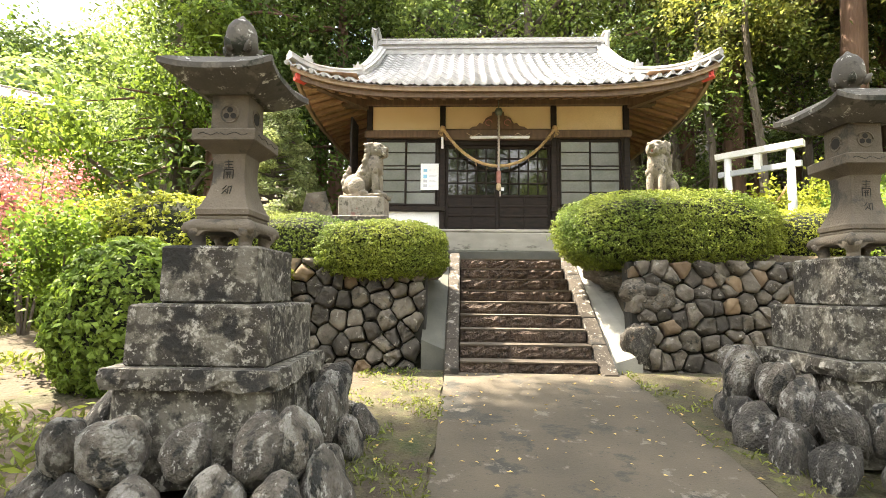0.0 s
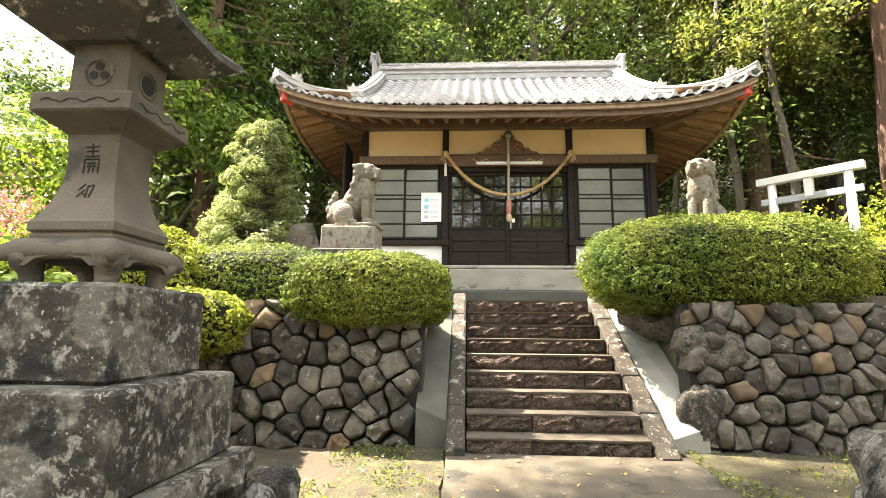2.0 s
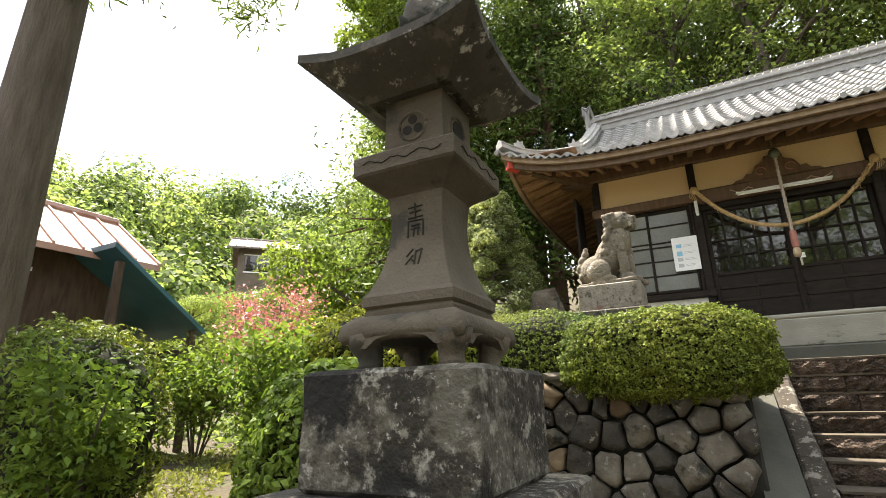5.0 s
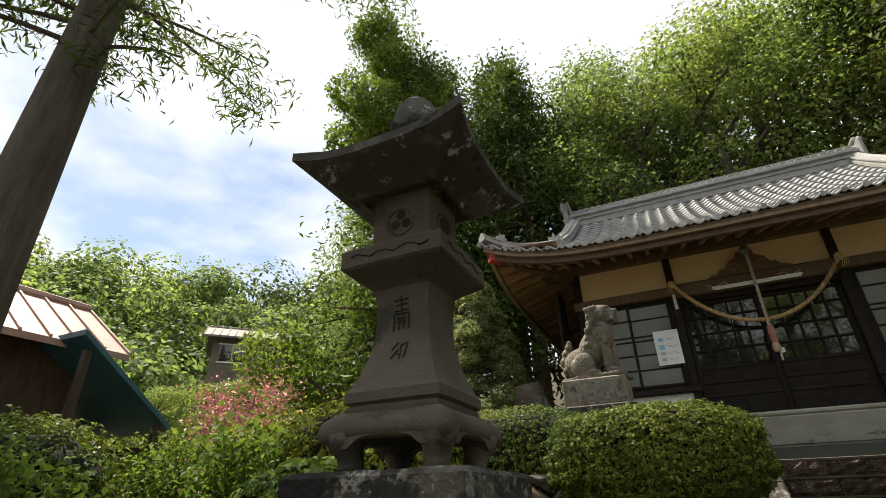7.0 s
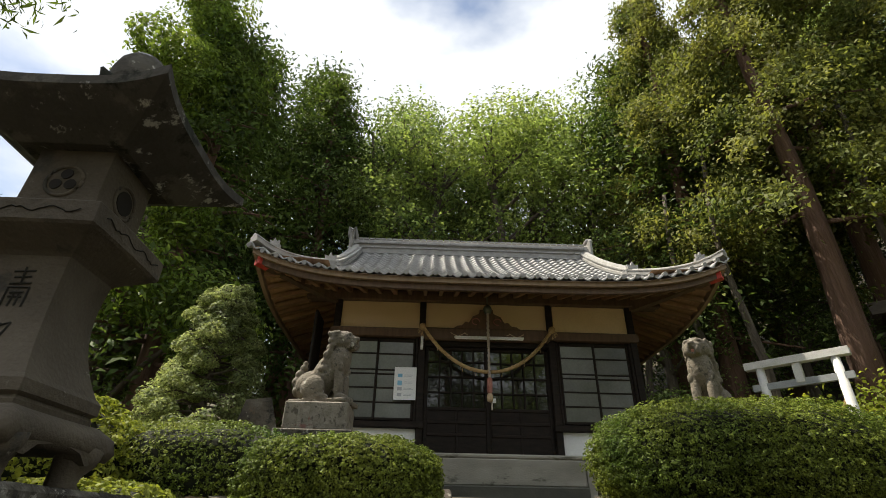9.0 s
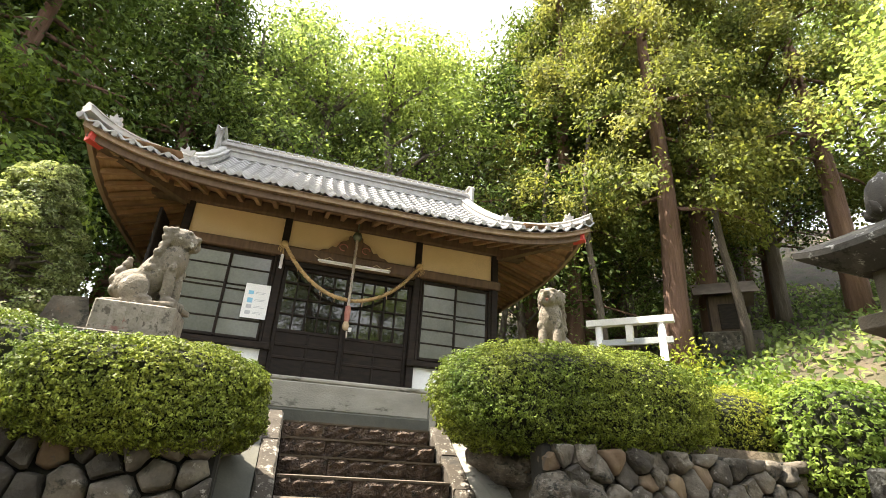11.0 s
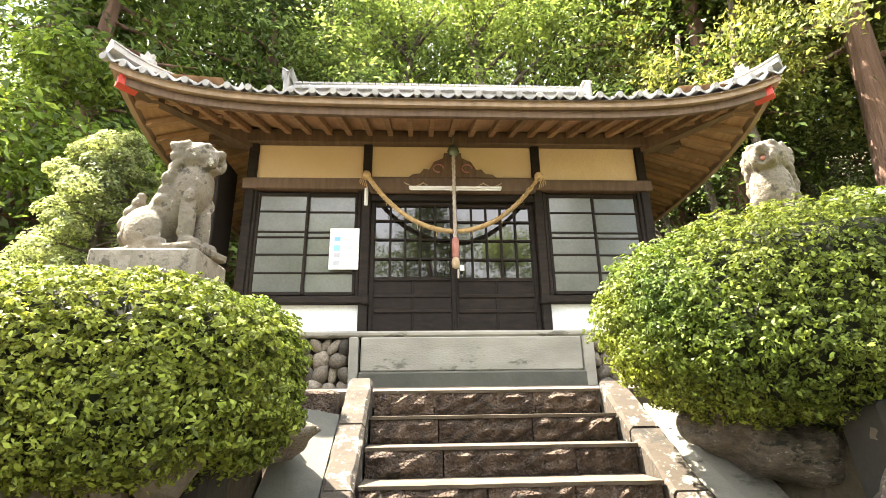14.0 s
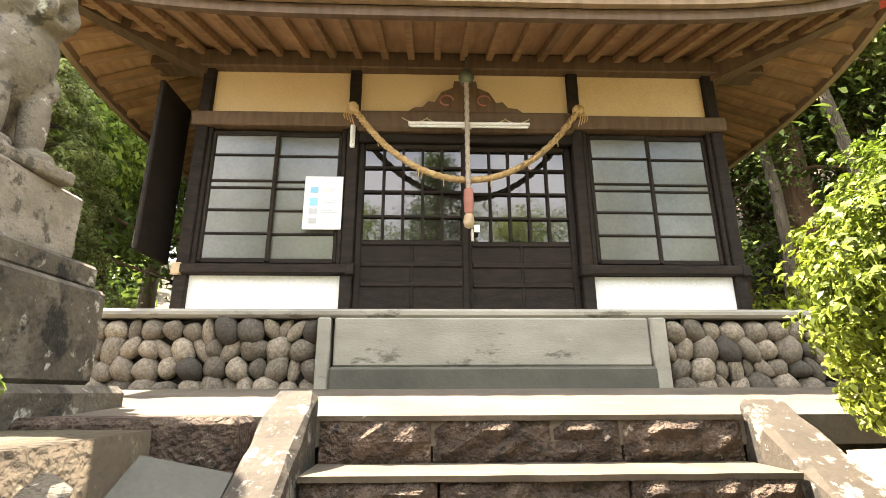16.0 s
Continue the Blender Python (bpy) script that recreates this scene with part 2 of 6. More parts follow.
    "straw": material("straw_rope", ((0.38, 0.24, 0.10), (0.56, 0.40, 0.20)), scale=14, rough=0.9, bump=0.8, bump_scale=60, fine=120),
    "cotton": material("bell_rope_cloth", ((0.40, 0.34, 0.28), (0.55, 0.48, 0.40)), scale=12, rough=0.9, bump=0.5, fine=90),
    "faded_red": material("faded_red_cloth", ((0.34, 0.13, 0.10), (0.42, 0.20, 0.16)), scale=10, rough=0.9, bump=0.3),
    "knob": material("turned_wood", ((0.42, 0.30, 0.18), (0.55, 0.42, 0.27)), scale=7, rough=0.6, bump=0.2),
    "brass": material("green_bronze", ((0.10, 0.13, 0.10), (0.20, 0.22, 0.16)), scale=7, rough=0.5, bump=0.2, metal=0.7),
    "bark": material("grey_bark", ((0.07, 0.055, 0.04), (0.14, 0.115, 0.09)), scale=3, rough=0.95, bump=0.9, bump_scale=12, fine=40, stretch=(3, 3, 0.5), dist=0.05),
    "cedar_bark": material("red_brown_bark", ((0.10, 0.055, 0.035), (0.17, 0.10, 0.07)), scale=3, rough=0.95, bump=0.9, bump_scale=10, fine=40, stretch=(4, 4, 0.4), dist=0.05),
    "torii": material("pale_torii_paint", ((0.58, 0.57, 0.53), (0.70, 0.69, 0.65)), scale=3, rough=0.7, bump=0.2, spots=(((0.36, 0.35, 0.31), 5, 0.63),)),
    "torii_grey": material("grey_torii_tie", ((0.26, 0.28, 0.28), (0.36, 0.38, 0.38)), scale=3, rough=0.7, bump=0.2),
    "metal_roof": material("faded_red_sheet_roof", ((0.36, 0.20, 0.15), (0.48, 0.31, 0.25)), scale=2, rough=0.5, bump=0.1, stretch=(1, 6, 1)),
    "teal": material("teal_sheet_roof", ((0.03, 0.10, 0.14), (0.05, 0.15, 0.19)), scale=2, rough=0.5, bump=0.1),
    "plank": material("weathered_plank_wall", ((0.049, 0.0315, 0.021), (0.091, 0.063, 0.042)), scale=3, rough=0.85, bump=0.3, stretch=(6, 6, 1)),
    "grey_tile": material("brown_house_tile", ((0.14, 0.11, 0.09), (0.22, 0.18, 0.15)), scale=4, rough=0.7, bump=0.3),
    "house_wall": material("brown_house_wall", ((0.13, 0.105, 0.08), (0.19, 0.155, 0.12)), scale=2, rough=0.9, bump=0.1),
    "hedge": foliage("azalea_leaves", (0.050, 0.095, 0.016), (0.26, 0.295, 0.05), 0.27, 0.5, 0.75),
    # Near-black core colour paints the shade between the hedge leaves.
    "hedge_core": material("hedge_inner_shade", ((0.01, 0.012, 0.004), (0.0175, 0.02, 0.006)), scale=12, rough=1, bump=0.6),
    "shrub": foliage("garden_shrub_leaves", (0.08, 0.14, 0.025), (0.20, 0.27, 0.05), 0.42),
    "yellow_leaf": foliage("yellow_green_leaves", (0.15, 0.19, 0.03), (0.30, 0.31, 0.05), 0.45),
    "forest": foliage("broadleaf_leaves", (0.085, 0.135, 0.05), (0.22, 0.28, 0.105), 0.58),
    "forest_light": foliage("light_broadleaf_leaves", (0.14, 0.20, 0.055), (0.28, 0.34, 0.11), 0.58),
    "cedar": foliage("cedar_needles", (0.045, 0.08, 0.02), (0.11, 0.15, 0.035), 0.40),
    "cypress": foliage("golden_cypress_sprays", (0.085, 0.125, 0.035), (0.24, 0.235, 0.06), 0.45),
    "pine": foliage("pale_conifer_sprays", (0.16, 0.20, 0.09), (0.32, 0.36, 0.17), 0.5),
    "ginkgo": foliage("ginkgo_leaves", (0.10, 0.16, 0.025), (0.20, 0.26, 0.05), 0.5),
    "pink": foliage("pink_blossom", (0.52, 0.20, 0.22), (0.68, 0.36, 0.36), 0.06),
    "grass": foliage("grass_blades", (0.10, 0.14, 0.03), (0.24, 0.26, 0.07), 0.35),
    "dry_leaf": foliage("fallen_leaves", (0.30, 0.19, 0.06), (0.48, 0.36, 0.14), 0.2, 0.8),
}


def glass_material():
    m = bpy.data.materials.new("window_glass")
    m.use_nodes = True
    b = m.node_tree.nodes["Principled BSDF"]
    b.inputs["Base Color"].default_value = (0.014, 0.013, 0.011, 1)
    b.inputs["Roughness"].default_value = 0.03
    b.inputs["Specular IOR Level"].default_value = 0.9
    return m


M["glass"] = glass_material()

# ---------- mesh builders ----------
UP = Vector((0, 0, 1))


class Geo:
    """Vertices and faces that grow piece by piece."""

    def __init__(self):
        self.v, self.f = [], []

    def add(self, verts, faces, m=None):
        k = len(self.v)
        self.v += [tuple(m @ Vector(p)) for p in verts] if m else [tuple(p) for p in verts]
        self.f += [tuple(i + k for i in q) for q in faces]
        return self

    def box(self, x0, x1, y0, y1, z0, z1, b=0.0, m=None):
        if b <= 0:
            v = [(x, y, z) for x in (x0, x1) for y in (y0, y1) for z in (z0, z1)]
            return self.add(v, [(0, 1, 3, 2), (4, 6, 7, 5), (0, 4, 5, 1), (2, 3, 7, 6), (0, 2, 6, 4), (1, 5, 7, 3)], m)
        lo, hi = (x0, y0, z0), (x1, y1, z1)
        b = min(b, *[0.45 * (hi[i] - lo[i]) for i in range(3)])
        v, at = [], {}
        for s in [(i, j, k) for i in (0, 1) for j in (0, 1) for k in (0, 1)]:
            for a in range(3):
                p = [(hi[i] if s[i] else lo[i]) if i == a else (hi[i] - b if s[i] else lo[i] + b) for i in range(3)]
                at[s, a] = len(v)
                v.append(p)
        f = []
        for a in range(3):
            o = [i for i in range(3) if i != a]
            for side in (0, 1):
                ring = []
                for p, q in ((0, 0), (1, 0), (1, 1), (0, 1)):
                    s = [0, 0, 0]
                    s[a], s[o[0]], s[o[1]] = side, p, q
                    ring.append(at[tuple(s), a])
                f.append(ring)
            for p in (0, 1):
                for q in (0, 1):
                    s0, s1 = [0, 0, 0], [0, 0, 0]
                    s0[a], s1[a] = 0, 1
                    s0[o[0]] = s1[o[0]] = p
                    s0[o[1]] = s1[o[1]] = q
                    s0, s1 = tuple(s0), tuple(s1)
                    f.append([at[s0, o[0]], at[s1, o[0]], at[s1, o[1]], at[s0, o[1]]])
        for s in [(i, j, k) for i in (0, 1) for j in (0, 1) for k in (0, 1)]:
            f.append([at[s, 0], at[s, 1], at[s, 2]])
        return self.add(v, f, m)

    def rings(self, loops, close=True, cap=True, m=None):
        """Joins loops of equal length into a skin."""
        n = len(loops[0])
        v = [p for r in loops for p in r]
        f = []
        for i in range(len(loops) - 1):
            for j in range(n if close else n - 1):
                f.append((i * n + j, i * n + (j + 1) % n, (i + 1) * n + (j + 1) % n, (i + 1) * n + j))
        if cap:
            f += [tuple(range(n))[::-1], tuple((len(loops) - 1) * n + j for j in range(n))]
        return self.add(v, f, m)

    def lathe(self, prof, seg=16, m=None):
        return self.rings([[(r * math.cos(2 * math.pi * j / seg), r * math.sin(2 * math.pi * j / seg), z) for j in range(seg)] for r, z in prof], m=m)

    def tube(self, pts, radius, seg=8, m=None):
        loops = []
        for i, p in enumerate(pts):
            p = Vector(p)
            d = (Vector(pts[min(i + 1, len(pts) - 1)]) - Vector(pts[max(i - 1, 0)])).normalized()
            s = d.cross(UP if abs(d.z) < 0.9 else Vector((1, 0, 0))).normalized()
            u = s.cross(d)
            r = radius[i] if isinstance(radius, (list, tuple)) else radius
            loops.append([tuple(p + r * (math.cos(2 * math.pi * j / seg) * s + math.sin(2 * math.pi * j / seg) * u)) for j in range(seg)])
        return self.rings(loops, m=m)

    def square(self, levels, per=6, cx=0.0, cy=0.0, round_=0.12, m=None):
        """Square rings: (half width, height, lift of the corners)."""
        loops = []
        for half, z, lift in levels:
            loop = []
            for side in range(4):
                for i in range(per):
                    s = -1 + 2 * i / per
                    p = [(s, -1), (1, s), (-s, 1), (-1, -s)][side]
                    c = abs(s) ** 3
                    k = 1 - round_ * c * 0.18 * (1 if lift == 0 else 0)
                    loop.append((cx + half * p[0] * k, cy + half * p[1] * k, z + lift * c * c))
            loops.append(loop)
        return self.rings(loops, m=m)


def mesh_of(name, geo, mat, smooth=False):
    me = bpy.data.meshes.new(name)
    me.from_pydata(geo.v, [], geo.f)
    bm = bmesh.new()
    bm.from_mesh(me)
    bmesh.ops.recalc_face_normals(bm, faces=bm.faces)
    bm.to_mesh(me)
    bm.free()
    if smooth:
        me.polygons.foreach_set("use_smooth", [True] * len(me.polygons))
    me.materials.append(mat)
    return me


def part(name, geo, mat, parent=None, label="", smooth=False, at=None):
    ob = new(name, geo if isinstance(geo, bpy.types.Mesh) else mesh_of(name, geo, mat, smooth))
    if at is not None:
        ob.matrix_basis = at
    if parent is not None:
        ob.parent = parent
    return tagged(ob, label=label)


def thing(name, label, category, group="", kind="", at=None):
    ob = new(name)
    ob.empty_display_size = 0.1
    if at is not None:
        ob.matrix_basis = at
    return tagged(ob, label, category, group, kind)


def solid(name, geo, mat, label, category, group="", kind="", smooth=False):
    return tagged(part(name, geo, mat, smooth=smooth), label, category, group, kind)


def leaf_mesh(name, centres, normals, size, mat, seed, long=1.7, flat=0.5):
    """One small folded leaf at each centre, facing roughly along its normal."""
    rng = np.random.default_rng(seed)
    n = len(centres)
    nor = normals + flat * rng.normal(size=(n, 3))
    nor /= np.linalg.norm(nor, axis=1, keepdims=True) + 1e-9
    t = rng.normal(size=(n, 3))
    t -= (t * nor).sum(1, keepdims=True) * nor
    t /= np.linalg.norm(t, axis=1, keepdims=True) + 1e-9
    b = np.cross(nor, t)
    s = size * rng.uniform(0.6, 1.35, (n, 1))
    w = s / long
    v = np.empty((n, 4, 3))
    v[:, 0] = centres - t * s * 0.5
    v[:, 1] = centres + b * w * 0.5 + nor * s * 0.10
    v[:, 2] = centres + t * s * 0.5 - nor * s * 0.08
    v[:, 3] = centres - b * w * 0.5 + nor * s * 0.10
    me = bpy.data.meshes.new(name)
    me.vertices.add(4 * n)
    me.vertices.foreach_set("co", v.reshape(-1))
    me.loops.add(4 * n)
    me.loops.foreach_set("vertex_index", np.arange(4 * n, dtype=np.int32))
    me.polygons.add(n)
    me.polygons.foreach_set("loop_start", np.arange(0, 4 * n, 4, dtype=np.int32))
    me.update(calc_edges=True)
    me.materials.append(mat)
    return me


def ball_points(n, rng):
    p = rng.normal(size=(n, 3))
    return p / np.linalg.norm(p, axis=1, keepdims=True)


def rock_mesh(name, mat, seed, sub=2, rough=0.22, flat=0.8):
    bm = bmesh.new()
    bmesh.ops.create_icosphere(bm, subdivisions=sub, radius=1.0)
    off = Vector((seed * 3.1, seed * 1.7, seed * 0.9))
    for v in bm.verts:
        k = 1 + rough * noise.noise(v.co * 0.9 + off) * 1.6 + rough * 0.55 * noise.noise(v.co * 2.3 + off) + rough * 0.25 * noise.noise(v.co * 5.5 + off)
        v.co *= k
        v.co.z *= flat
    me = bpy.data.meshes.new(name)
    bm.to_mesh(me)
    bm.free()
    me.polygons.foreach_set("use_smooth", [True] * len(me.polygons))
    me.materials.append(mat)
    return me

# ---------- ground ----------


def step(a, b, x):
    t = np.clip((x - a) / (b - a), 0, 1)
    return t * t * (3 - 2 * t)


def ground_h(x, y):
    """Height of the ground: a path that climbs to the stairs, the terrace, the wooded hill behind and to the sides."""
    x, y = np.asarray(x, float), np.asarray(y, float)
    low = 0.09 * np.clip(y, -12, 5.5) - 0.03 * np.clip(-y - 12, 0, 60)
    low = low + 0.05 * np.clip(-x - 4, 0, 26)
    terrace = 1.86 + 0.06 * np.clip(y - 7.6, 0, 2.3) + 0.03 * np.clip(y - 12, 0, 5)
    k = step(-4.6, -3.3, x) * step(5.98, 6.06, y) * (1 - step(-0.50, -0.44, x) * step(2.06, 2.0, x) * step(7.67, 7.62, y))
    h = low * (1 - k) + terrace * k
    behind = np.clip(y - 16.5, 0, 60)
    h = h + 0.42 * behind * step(-26, -8, x)
    h = h + 0.46 * np.clip(x - 6.2, 0, 30) * step(5.0, 8.5, y)
    h = h + 0.50 * np.clip(-x - 34, 0, 60) * step(-30, 10, y) + 0.42 * np.clip(y - 34, 0, 40) * step(-12, -26, x)
    return h


def ground_sheet():
    ax = np.concatenate([[-1500, -500, -250], np.arange(-150, -20, 6), np.arange(-20, -0.6, 0.35), [-0.5, -0.44, -0.3], np.arange(0, 2.0, 0.35), [2.0, 2.06], np.arange(2.3, 16, 0.35), np.arange(16, 80, 6), [120, 300, 1500]])
    ay = np.concatenate([[-1500, -400, -150, -60, -30], np.arange(-16, 5.9, 0.35), [5.93, 5.98, 6.02, 6.06, 6.12], np.arange(6.3, 7.3, 0.35), [7.45, 7.62, 7.67], np.arange(7.8, 22, 0.35), np.arange(22, 120, 5), [150, 300, 1500]])
    g = Geo()
    xx, yy = np.meshgrid(ax, ay)
    zz = ground_h(xx, yy)
    flat = [(float(a), float(b), float(c) + (0.02 * noise.noise((a * 1.3, b * 1.3, 0)) if abs(a) < 20 and -16 < b < 22 else 0)) for a, b, c in zip(xx.ravel(), yy.ravel(), zz.ravel())]
    n = len(ax)
    g.add(flat, [(i * n + j, i * n + j + 1, (i + 1) * n + j + 1, (i + 1) * n + j) for i in range(len(ay) - 1) for j in range(n - 1)])
    return tagged(part("ground", g, M["earth"], smooth=True), "brown earth ground with patches of moss", "ground", kind="structure")


ground_sheet()


def sheet(name, x0, x1, y0, y1, mat, lift, thick, label, category, nx=8, ny=20, wobble=0.0, slope=None):
    """A slab that lies on the ground and follows its slope."""
    g = Geo()
    tops, n = [], nx + 1
    for i in range(ny + 1):
        for j in range(n):
            x, y = x0 + (x1 - x0) * j / nx, y0 + (y1 - y0) * i / ny
            e = wobble * (noise.noise((y * 1.7, x0, 3.0)) if j in (0, nx) else 0)
            z = slope(x, y) if slope else float(ground_h(x, y))
            tops.append((x + e, y, z + lift))
    f = [(i * n + j, i * n + j + 1, (i + 1) * n + j + 1, (i + 1) * n + j) for i in range(ny) for j in range(nx)]
    g.add(tops, f)
    edge = [j for j in range(n)] + [i * n + nx for i in range(1, ny + 1)] + [ny * n + j for j in range(nx - 1, -1, -1)] + [i * n for i in range(ny - 1, 0, -1)]
    k = len(g.v)
    g.v += [(tops[i][0], tops[i][1], tops[i][2] - thick) for i in edge]
    m = len(edge)
    g.f += [(edge[i], edge[(i + 1) % m], k + (i + 1) % m, k + i) for i in range(m)]
    return tagged(part(name, g, mat), label, category, kind="structure")


sheet("path", -0.18, 1.76, -8, 5.50, M["path"], 0.035, 0.12, "grey concrete approach path strewn with dry leaves", "path", wobble=0.04)
sheet("ground_moss", -0.95, -0.19, 1.0, 5.80, M["moss"], 0.022, 0.1, "mossy strip of ground beside the path", "ground", wobble=0.10)
sheet("ground_verge", 1.77, 3.2, 2.2, 5.85, M["moss"], 0.020, 0.1, "mossy strip of ground beside the path", "ground", wobble=0.10)
TER = lambda x, y: 1.888 + 0.06 * max(0.0, y - 7.6)
sheet("terrace", -3.2, 5.6, 7.60, 10.2, M["terrace"], 0.002, 0.10, "sunlit pale trodden earth of the terrace", "terrace", slope=TER)

# ---------- retaining walls of fitted stones ----------


def cells(x0, x1, z0, z1, size, seed):
    """Uneven polygons that fill a rectangle."""
    rng = random.Random(seed)
    pts = []
    for _ in range(int(9 * (x1 - x0 + 2 * size) * (z1 - z0 + 2 * size) / size ** 2)):
        x, z, gap = rng.uniform(x0 - size, x1 + size), rng.uniform(z0 - size, z1 + size), size * rng.choice((0.5, 0.7, 0.95, 1.3))
        if all(((x - a) * 1.15) ** 2 + ((z - b) * 0.85) ** 2 > (0.5 * (gap + g)) ** 2 for a, b, g in pts):
            pts.append((x, z, gap))
    pts = [(a, b) for a, b, g in pts]
    out = []
    for i, (px, pz) in enumerate(pts):
        if not (x0 < px < x1 and z0 < pz < z1):
            continue
        poly = [(x0, z0), (x1, z0), (x1, z1), (x0, z1)]
        for j, (qx, qz) in enumerate(pts):
            if j == i or (qx - px) ** 2 + (qz - pz) ** 2 > (3 * size) ** 2:
                continue
            mx, mz, nx, nz = (px + qx) / 2, (pz + qz) / 2, qx - px, qz - pz
            nxt = []
            for a, b in zip(poly, poly[1:] + poly[:1]):
                da, db = (a[0] - mx) * nx + (a[1] - mz) * nz, (b[0] - mx) * nx + (b[1] - mz) * nz
                if da <= 0:
                    nxt.append(a)
                if da * db < 0:
                    t = da / (da - db)
                    nxt.append((a[0] + t * (b[0] - a[0]), a[1] + t * (b[1] - a[1])))
            poly = nxt
        if len(poly) >= 3:
            out.append(((px, pz), poly))
    return out


def fitted_stone(c, poly, depth, rng):
    """A wall stone with a rough, uneven face; it looks along -y."""
    cx, cz = sum(p[0] for p in poly) / len(poly), sum(p[1] for p in poly) / len(poly)
    pts = []
    for a, b in zip(poly, poly[1:] + poly[:1]):
        d = math.hypot(b[0] - a[0], b[1] - a[1])
        n = 3 if d > depth * 1.2 else 2
        pts += [(a[0] + (b[0] - a[0]) * k / n, a[1] + (b[1] - a[1]) * k / n) for k in range(n)]
    bulge, off = depth * rng.uniform(0.6, 1.7), rng.uniform(0, 90)
    tx, tz = rng.uniform(-0.5, 0.5), rng.uniform(-0.5, 0.5)
    fit = rng.uniform(0.86, 1.0)
    far = max(math.hypot(p[0] - cx, p[1] - cz) for p in pts)
    loops = []
    for k, y in ((0.86, 0.12), (0.96, 0.02), (0.97, -bulge * 0.45), (0.86, -bulge * 0.90), (0.52, -bulge * 1.05), (0.2, -bulge * 1.1)):
        loop = []
        for p in pts:
            x, z = p[0] - cx, p[1] - cz
            r = math.hypot(x, z)
            q = 1 - 0.35 * max(0.0, r / far - 0.82)
            w = 1 + 0.16 * noise.noise((x * 12 + off, z * 12, y * 9))
            x, z = x * k * fit * q * w, z * k * fit * q * w
            loop.append((x, y + (tx * x + tz * z) * 0.45 + bulge * 0.45 * noise.noise((x * 15 + off, z * 15, off)), z))
        loops.append(loop)
    return Geo().rings(loops), (cx, cz)


def retaining_wall(name, x0, x1, y, z0, z1, size, seed, lean=0.12, turn=0.0):
    base = Matrix.Translation((x0, y, z0)) @ pose(0, 0, 0, -math.degrees(lean), 0, turn)
    w, h = x1 - x0, z1 - z0
    g = Geo().box(0, w, 0.075, 0.30, -0.15, h, 0.02)
    wall = tagged(part(name, g, M["dark_fill"], at=base), "dry-laid retaining wall of rounded grey field stones", "wall", kind="structure")
    rng = random.Random(seed)
    for c, poly in cells(0, w, -0.1, h, size, seed):
        geo, (cx, cz) = fitted_stone(c, poly, size * 0.32, rng)
        mat = M["ochre_stone"] if rng.random() < 0.07 else M["wallstone"]
        part("stone", geo, mat, wall, smooth=rng.random() < 0.7, at=pose(cx, 0.03 + rng.uniform(-0.03, 0.02), cz, rng.uniform(-12, 12), 0, rng.uniform(-14, 14)))
    return wall


retaining_wall("wall_left", -3.4, -0.42, 5.78, 0.46, 1.80, 0.195, 11)
retaining_wall("wall_right", 1.95, 5.2, 5.78, 0.46, 1.80, 0.175, 12)


def boulder(x, y, z, sx, sy, sz, seed, mat="boulder", turn=0.0, tilt=0.0, parent=None, name="boulder", label="large rounded grey boulder set in the stone bank"):
    ob = part(name, rock_mesh(name, M[mat], seed, 4, 0.34, 1.0), None, parent, at=pose(x, y, z, tilt, tilt * 0.6, turn) @ Matrix.Diagonal((sx, sy, sz, 1)))
    if parent is None:
        tagged(ob, label, "boulder")
    return ob


boulder(2.22, 6.02, 1.36, 0.28, 0.22, 0.22, 4, "wallstone", label="big pale boulder above the stone wall")
boulder(2.02, 5.86, 0.80, 0.19, 0.15, 0.26, 9, "wallstone", label="upright pale boulder at the foot of the stairs")
boulder(-0.62, 6.55, 1.66, 0.42, 0.40, 0.16, 21, "statue", turn=20, label="flat sunlit rock on the bank beside the stairs")
boulder(-0.95, 7.05, 1.72, 0.40, 0.30, 0.12, 22, "statue", turn=-15, label="flat sunlit rock on the bank beside the stairs")
boulder(1.98, 6.75, 1.62, 0.28, 0.42, 0.18, 23, "wallstone", label="rock under the clipped hedge")

# ---------- stairs ----------
RISE, RUN, FOOT_Y, FOOT_Z, SX0, SX1, N = 0.1555, 0.2583, 5.52, 0.492, -0.02, 1.47, 9
stairs = thing("stone_stairs", "nine worn brown stone steps between sloping stone stringers", "stairs", kind="structure")


def hewn_block(w, d, h, seed):
    """A step block with a rough-hewn front."""
    rng = random.Random(seed)
    nx, nz = max(3, int(w / 0.055)), 4
    g = Geo()
    front = []
    for k in range(nz + 1):
        for i in range(nx + 1):
            edge = i in (0, nx) or k in (0, nz)
            front.append((w * i / nx, (0.012 if edge else rng.uniform(-0.030, 0.014)), h * k / nz))
    n = nx + 1
    g.add(front, [(k * n + i, k * n + i + 1, (k + 1) * n + i + 1, (k + 1) * n + i) for k in range(nz) for i in range(nx)])
    k = len(g.v)
    g.v += [(0, d, 0), (w, d, 0), (w, d, h), (0, d, h)]
    a, b, c, e = 0, nx, nz * n + nx, nz * n
    g.f += [tuple(range(e, e + n)) + (k + 2, k + 3), tuple(range(0, n))[::-1] + (k, k + 1), (k + 1, k + 2, k + 3, k)]
    g.f += [tuple(i * n for i in range(nz + 1)) + (k + 3, k), tuple(i * n + nx for i in range(nz + 1))[::-1] + (k + 1, k + 2)]
    return g


